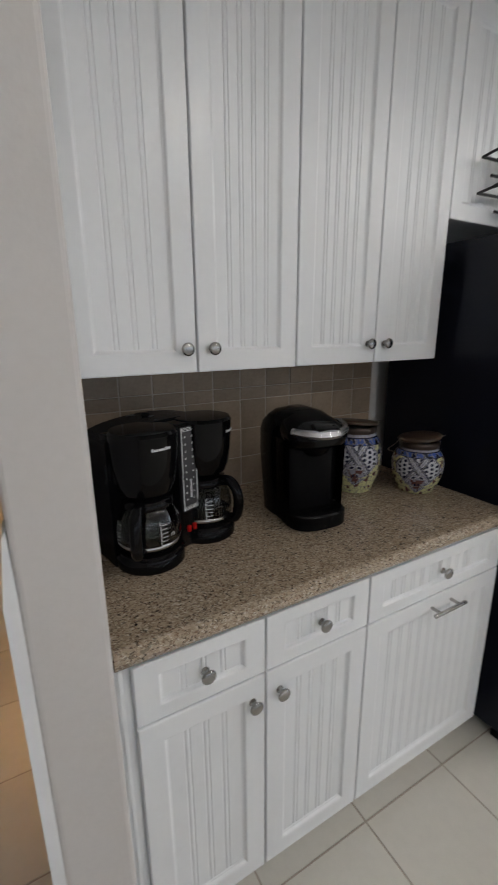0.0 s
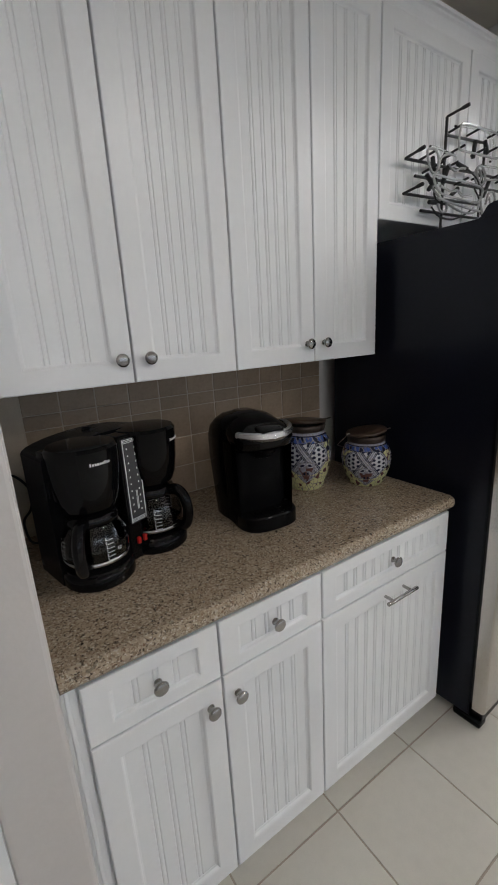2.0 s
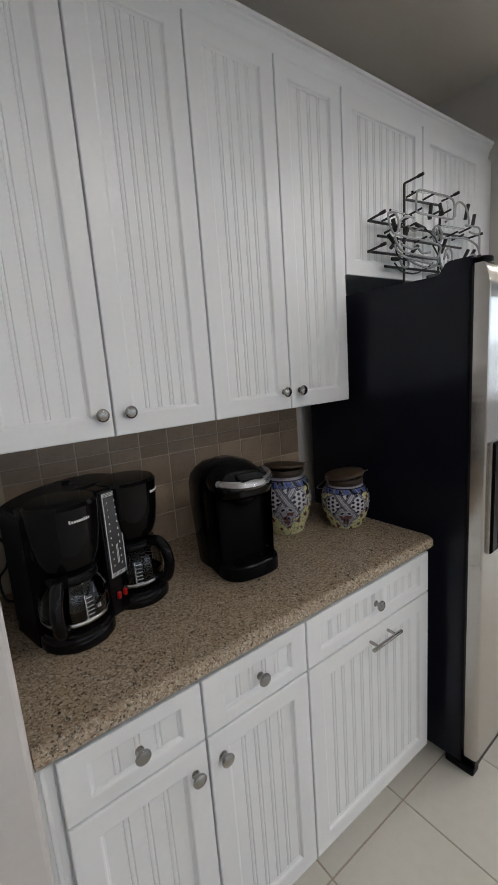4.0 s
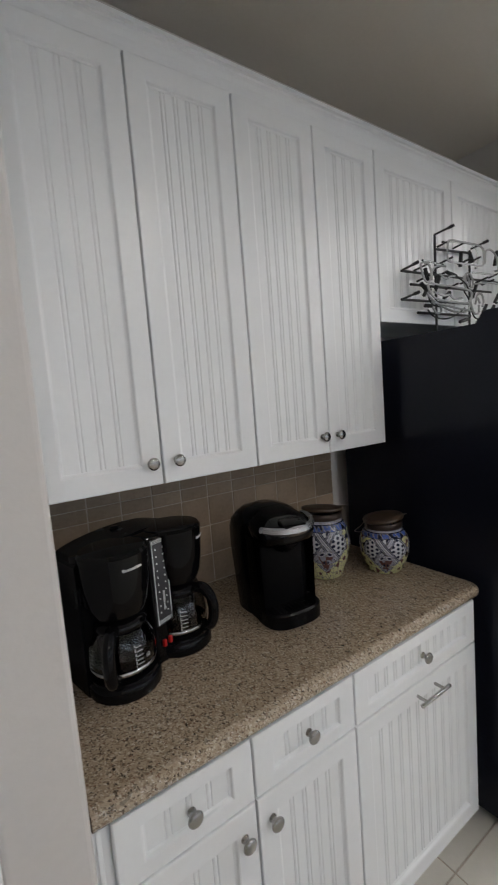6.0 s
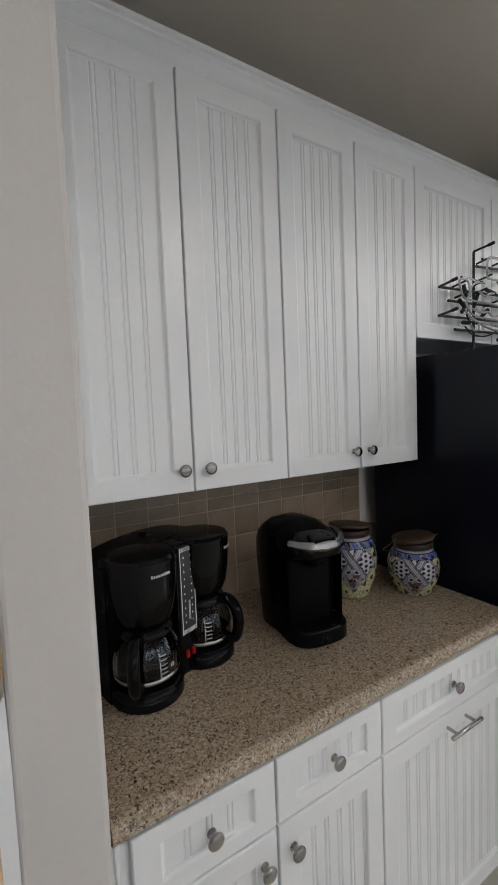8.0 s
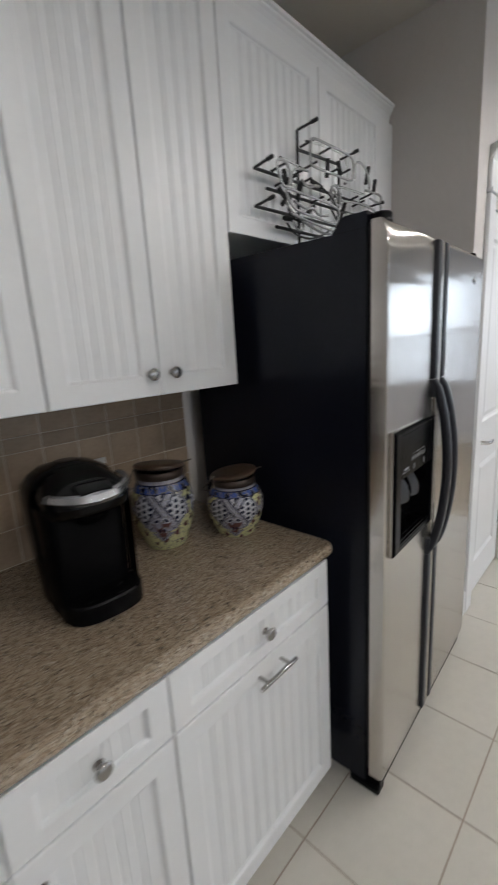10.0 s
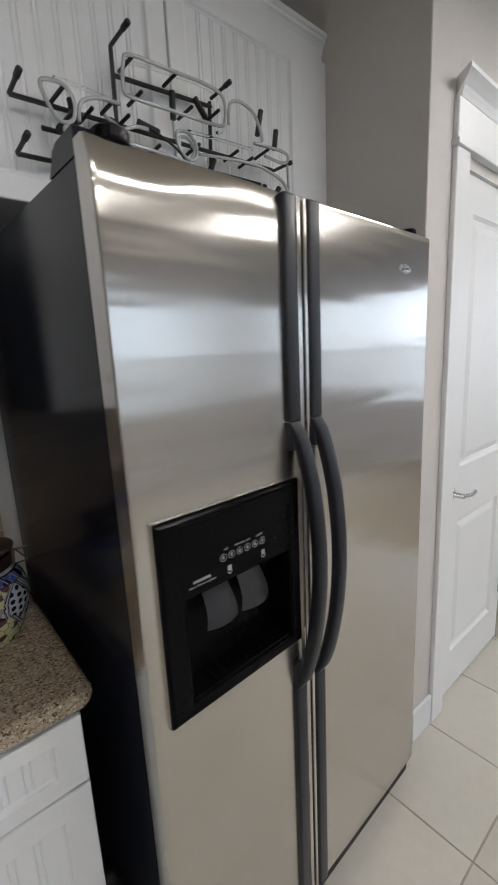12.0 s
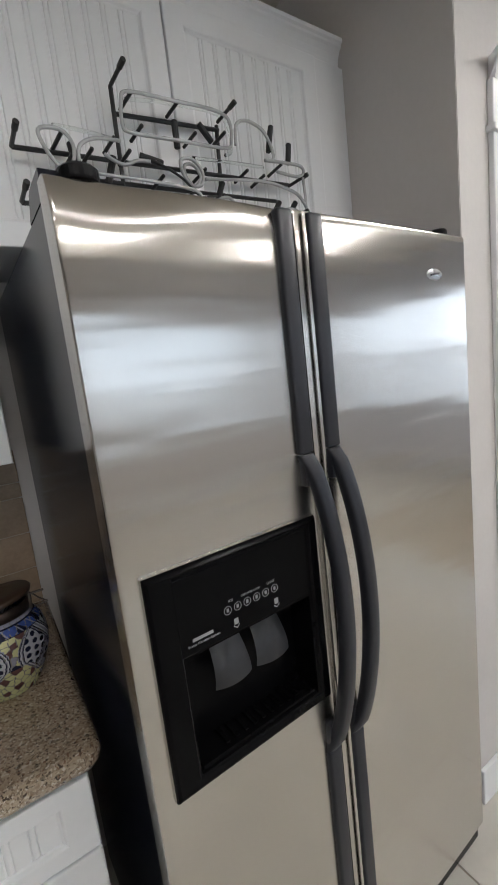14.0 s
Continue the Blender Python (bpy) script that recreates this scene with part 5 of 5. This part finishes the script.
            fc.material_index = 7 if (edge < 0.0085 and c in (6, 2, 1)) else c
            fc.smooth = True
    bm.faces.new(g[0][::-1])
    part("jar", bm, mats, v)
    top = height
    bm = bmesh.new()
    rr = R * 0.72
    lathe(bm, ((rr, top - 0.002), (rr + 0.003, top), (rr + 0.003, top + 0.020), (rr - 0.002, top + 0.022), (rr - 0.002, top)), 40)
    part("rim_band", bm, LIDBAND, v, "brown metal rim", True)
    bm = bmesh.new()
    m = Matrix.Translation((0, 0, top + 0.030)) @ Matrix.Rotation(radians(7), 4, Vector((0.35, 1, 0)))
    lathe(bm, ((0, -0.006), (rr - 0.004, -0.006), (rr + 0.007, -0.004), (rr + 0.009, 0.002), (rr + 0.006, 0.006), (rr * 0.6, 0.008), (0, 0.008)), 40, m)
    part("lid", bm, WOODLID, v, "worn wooden lid set askew", True)
    bm = bmesh.new()
    spin = Matrix.Rotation(radians(-20 - turn), 4, "Z")
    pts = []
    for k in range(19):
        q = math.pi * k / 18
        out = rr + 0.010 + (R * 1.04 + 0.004 - rr) * min(1.0, 1.6 * math.sin(q))
        pts.append(spin @ Vector((math.cos(q) * out, math.sin(q) * out, top + 0.028 - bail * math.sin(q) ** 0.8)))
    sweep(bm, pts, 0.0016, 6)
    for side, far in ((-1, 0.010), (1, 0.034)):
        rod(bm, spin @ Vector((side * (rr - 0.004), 0, top + 0.026)), spin @ Vector((side * (rr + far), 0, top + 0.031)), 0.0026, 8)
        rod(bm, spin @ Vector((side * (rr + 0.004), 0, top - 0.004)), spin @ Vector((side * (rr + 0.006), 0, top + 0.031)), 0.0034, 8)
    part("wire_bail", bm, WIRE, v, "dull wire bail", True)
    return v


vase((1.092, 1.158, CT), 1.20, 0.216, 49, "tall blue, white and yellow mosaic jar with a wooden lid", 0.10)
vase((1.278, 1.037, CT), 1.15, 0.163, 161, "squat blue, white and yellow mosaic jar with a wooden lid", 0.08, 0.13)

_o = thing("outlet", (1.010, 1.392, 1.107), "white wall outlet plate on the tiled splashback", "outlet")
_bm = box(bmesh.new(), -0.036, 0.036, -0.006, 0.0, -0.058, 0.058, 0.003)
part("plate", _bm, OUTLET, _o)
for _z in (-0.022, 0.022):
    _bm = bmesh.new()
    for _x in (-0.008, 0.006):
        box(_bm, _x, _x + 0.002, -0.0066, -0.005, _z - 0.005, _z + 0.005)
    part("socket", _bm, BLACKMATTE, _o)


# ---- the far corner ----
def high_chair():
    c = thing("high_chair", (5.15, 0.98, 0), "dark wooden high chair with a white tray", "high chair")
    for y in (-0.26, 0.26):
        for x0, x1 in ((-0.24, -0.10), (0.22, 0.08)):
            bm = bmesh.new()
            sweep(bm, ((x0, y, 0.0), (x1, y * 0.45, 0.80)), 0.016, 8)
            part("leg", bm, DARKWOOD, c)
    part("seat", box(bmesh.new(), -0.12, 0.12, -0.15, 0.15, 0.52, 0.540, 0.008), DARKWOOD, c)
    part("footrest", box(bmesh.new(), -0.21, -0.13, -0.15, 0.15, 0.28, 0.296, 0.006), DARKWOOD, c)
    part("backrest", box(bmesh.new(), 0.10, 0.125, -0.11, 0.11, 0.52, 0.72, 0.01), TRIM, c, "white padded backrest")
    bm = bmesh.new()
    lathe(bm, ((0, 0.0), (0.165, 0.0), (0.185, 0.012), (0.190, 0.045), (0.184, 0.046), (0.176, 0.018), (0, 0.014)), 36, Matrix.Translation((-0.14, 0, 0.79)) @ Matrix.Diagonal((0.8, 1, 1, 1)))
    part("tray", bm, TRIM, c, "white plastic tray", True)


high_chair()


def palm(at, height, crown, n, label):
    p = thing("artificial_palm", at, label, "palm tree", "artificial palms")
    rng = random.Random(int(height * 100))
    bm = bmesh.new()
    lathe(bm, ((0, 0), (0.16, 0), (0.17, 0.01), (0.15, 0.05), (0.05, 0.06), (0, 0.06)), 20)
    part("base", bm, DARKWOOD, p)
    bm = bmesh.new()
    pts, rad = [], []
    for i in range(26):
        t = i / 25
        pts.append((0.05 * math.sin(t * 2.2), 0.03 * math.sin(t * 3.1), 0.04 + t * (height - 0.04)))
        rad.append((0.019 - 0.008 * t) * (1.18 if i % 2 else 0.92))
    sweep(bm, pts, rad, 10)
    for i in range(22):
        t, q = rng.uniform(0.3, 0.97), rng.uniform(0, 6.28)
        b = Vector((0.05 * math.sin(t * 2.2), 0.03 * math.sin(t * 3.1), 0.04 + t * (height - 0.04)))
        d = Vector((math.cos(q), math.sin(q), 0.6))
        sweep(bm, (b, b + d * 0.05), [0.006, 0.002], 4)
    part("trunk", bm, BARK, p)
    top = Vector(pts[-1])
    for k in range(n):
        q = 2 * math.pi * k / n + rng.uniform(-0.2, 0.2)
        up = rng.uniform(0.25, 1.05)
        ln = crown * rng.uniform(0.8, 1.1)
        d = Vector((math.cos(q), math.sin(q), 0))
        side = Vector((-d.y, d.x, 0))
        bm = bmesh.new()
        spine = []
        for i in range(13):
            t = i / 12
            spine.append(top + d * ln * (t - 0.18 * t * t) + Vector((0, 0, ln * (up * t - (0.55 + up * 0.8) * t * t))))
        sweep(bm, spine, [0.006 * (1 - 0.8 * i / 12) for i in range(13)], 5)
        for i in range(1, 13):
            for u in (0.0, 0.5):
                if i == 12 and u:
                    continue
                c = spine[i].lerp(spine[min(12, i + 1)], u)
                t = (i + u) / 12
                w = 0.125 * math.sin(math.pi * min(1, 0.16 + 0.8 * t)) * crown / 0.45
                for s in (-1, 1):
                    tip = c + (side * s * 0.85 + d * 0.55).normalized() * w + Vector((0, 0, -0.45 * w + rng.uniform(-0.015, 0.015)))
                    ax = d * 0.015
                    bm.faces.new([bm.verts.new(x) for x in (c - ax, c.lerp(tip, 0.55) - ax * 0.9, tip, c.lerp(tip, 0.5) + ax, c + ax)])
        part("frond", bm, LEAF, p, "dark green feathered frond")


palm((5.73, 1.03, 0), 1.56, 0.47, 15, "tall artificial palm with a slim bark trunk")
palm((5.72, 1.17, 0), 0.86, 0.30, 11, "low artificial palm beside the taller one")

_b = thing("rattan_column", (5.62, 1.20, 0), "brown bark-covered stump stand with dark feet", "stand")
_bm = bmesh.new()
for _k in range(10):
    _q = 2 * math.pi * _k / 10
    sweep(_bm, [(0.11 * math.cos(_q), 0.11 * math.sin(_q), 0.05), (0.10 * math.cos(_q + 0.1), 0.10 * math.sin(_q + 0.1), 0.35), (0.11 * math.cos(_q), 0.11 * math.sin(_q), 0.62)], 0.032, 8)
part("column", _bm, BARK, _b)
part("base", box(bmesh.new(), -0.19, 0.19, -0.19, 0.19, 0.0, 0.05, 0.01), DARKWOOD, _b)

_g = thing("return_air_grille", (EAST - 0.001, 0.84, 0.11), "white slatted return-air grille in the far wall", "grille")
_bm = bmesh.new()
for _a, _c, _d, _e in ((-0.30, 0.30, 0, 0.03), (-0.30, 0.30, 0.57, 0.60), (-0.30, -0.27, 0.03, 0.57), (0.27, 0.30, 0.03, 0.57), (-0.012, 0.012, 0.03, 0.57)):
    box(_bm, -0.014, 0.0, _a, _c, _d, _e, 0.003)
part("frame", _bm, TRIM, _g)
_me = None
for _i in range(34):
    if _me is None:
        _bm = boxes((-0.008, -0.002, -0.268, 0.268, -0.0045, 0.0045))
        _s = part("slat", _bm, TRIM, _g)
        _me = _s.data
    else:
        _s = new("slat", _me)
        _s.parent = _g
    _s.location = (0, 0, 0.042 + _i * 0.0158)

_r = thing("rug", (5.30, -0.30, 0), "cream wool rug with a dark broken-line pattern", "rug")
_bm = box(bmesh.new(), -1.28, 1.28, -1.02, 1.02, 0.0, 0.012, 0.004)
part("pile", _bm, RUGCREAM, _r)
_bm = bmesh.new()
for _i in range(14):
    _x = -1.14 + _i * 0.175
    for _j in range(5):
        _y = -0.98 + _j * 0.40 + (0.12 if _i % 2 else 0)
        box(_bm, _x, _x + 0.018, _y, min(1.0, _y + 0.30), 0.011, 0.0128)
        if (_i + _j) % 2:
            box(_bm, _x, _x + 0.19, _y, _y + 0.018, 0.011, 0.0128)
        if (_i + _j) % 3 == 0:
            box(_bm, _x + 0.05, _x + 0.12, min(0.9, _y + 0.2), min(0.95, _y + 0.25), 0.011, 0.0128)
part("pattern", _bm, RUGDARK, _r, "dark woven pattern")

_d = thing("ceiling_fixture", (6.25, 1.20, 2.41), "long white ceiling fixture", "ceiling fixture")
_bm = box(bmesh.new(), -0.02, 0.02, -0.14, 0.14, -0.02, 0.0, 0.004)
part("body", _bm, TRIM, _d)

# ceiling downlights
DOWN = glow_material("lit_diffuser", (1.0, 0.90, 0.76), 9.0)
for _x, _y, _w in DOWNLIGHTS:
    _t = thing("downlight", (_x, _y, H), "round recessed ceiling downlight, lit", "ceiling light", "downlights")
    _bm = bmesh.new()
    lathe(_bm, ((0.062, -0.004), (0.085, -0.006), (0.09, 0.0)), 32)
    part("trim_ring", _bm, TRIM, _t, "", True)
    _bm = bmesh.new()
    lathe(_bm, ((0, -0.002), (0.062, -0.003)), 32)
    part("diffuser", _bm, DOWN, _t)


# ---- tiles, last ----
def tile_mesh(name, sx, sy, h, e, material):
    bm = bmesh.new()
    box(bm, 0, sx, 0, sy, -h, 0)
    bm.faces.ensure_lookup_table()
    top = [f for f in bm.faces if f.normal.z > 0.5 or all(v.co.z > -1e-6 for v in f.verts)]
    bmesh.ops.inset_region(bm, faces=top, thickness=e, depth=0)
    for v in bm.verts:
        if v.co.z > -1e-6 and (min(v.co.x, sx - v.co.x) < 1e-6 or min(v.co.y, sy - v.co.y) < 1e-6):
            v.co.z = -e
    me = bpy.data.meshes.new(name)
    bm.to_mesh(me), bm.free()
    me.materials.append(material)
    return me


floor_ob = bpy.data.objects["floor"]
PXT, PYT, JOINT = 0.3605, 0.3480, 0.006
_me = tile_mesh("tile", PXT - JOINT, PYT - JOINT, 0.010, 0.0015, FLOORTILE)
_far = bmesh.new()
_rt = random.Random(3)
for _i in range(-12, 14):
    for _j in range(-12, 15):
        _x, _y = 1.909 + _i * PXT + JOINT / 2, 0.395 + _j * PYT + JOINT / 2
        if not (WEST - 0.1 < _x < EAST and SOUTH - 0.1 < _y < NORTH):
            continue
        if -0.7 < _x < 4.6 and (-0.7 < _y < 1.2 or (_x < 0.1 and _y < 4.2)):
            _t = new("tile", _me)
            _t.parent = floor_ob
            _t.location = (_x, _y, _rt.uniform(-0.0004, 0.0004))
        else:
            box(_far, _x, _x + PXT - JOINT, _y, _y + PYT - JOINT, -0.010, 0.0)
tagged(part("tile_field", _far, FLOORTILE, floor_ob), kind="stuff")

# splashback: square tiles in rows, with a narrow border row
_sb = tagged(part("splashback", boxes((WX1 + 0.002, 1.378, 1.3945, BACK - 0.0005, CT, UZ0 + 0.004)), SPLASHGROUT), "tan tumbled stone tile splashback with a narrow border row", "splashback", "", "structure")
ROWS_Z = ((0.916, 1.0205), (1.0235, 1.1265), (1.1295, 1.2325), (1.2355, 1.2765), (1.2795, 1.371))
for _k, (_z0, _z1) in enumerate(ROWS_Z):
    _bm = bmesh.new()
    box(_bm, 0, 0.1015, -0.0025, 0.0, 0, _z1 - _z0, 0.0012, 1)
    _m = None
    for _i in range(13):
        _x = 0.755 - 6 * 0.1055 + _i * 0.1055
        if _x < WX1 - 0.02 or _x + 0.1025 > 1.400:
            continue
        if _m is None:
            _t = part("tile", _bm, SPLASH, _sb)
            _m = _t.data
        else:
            _t = new("tile", _m)
            _t.parent = _sb
        _t.location = (_x + 0.0015, 1.3945, _z0)
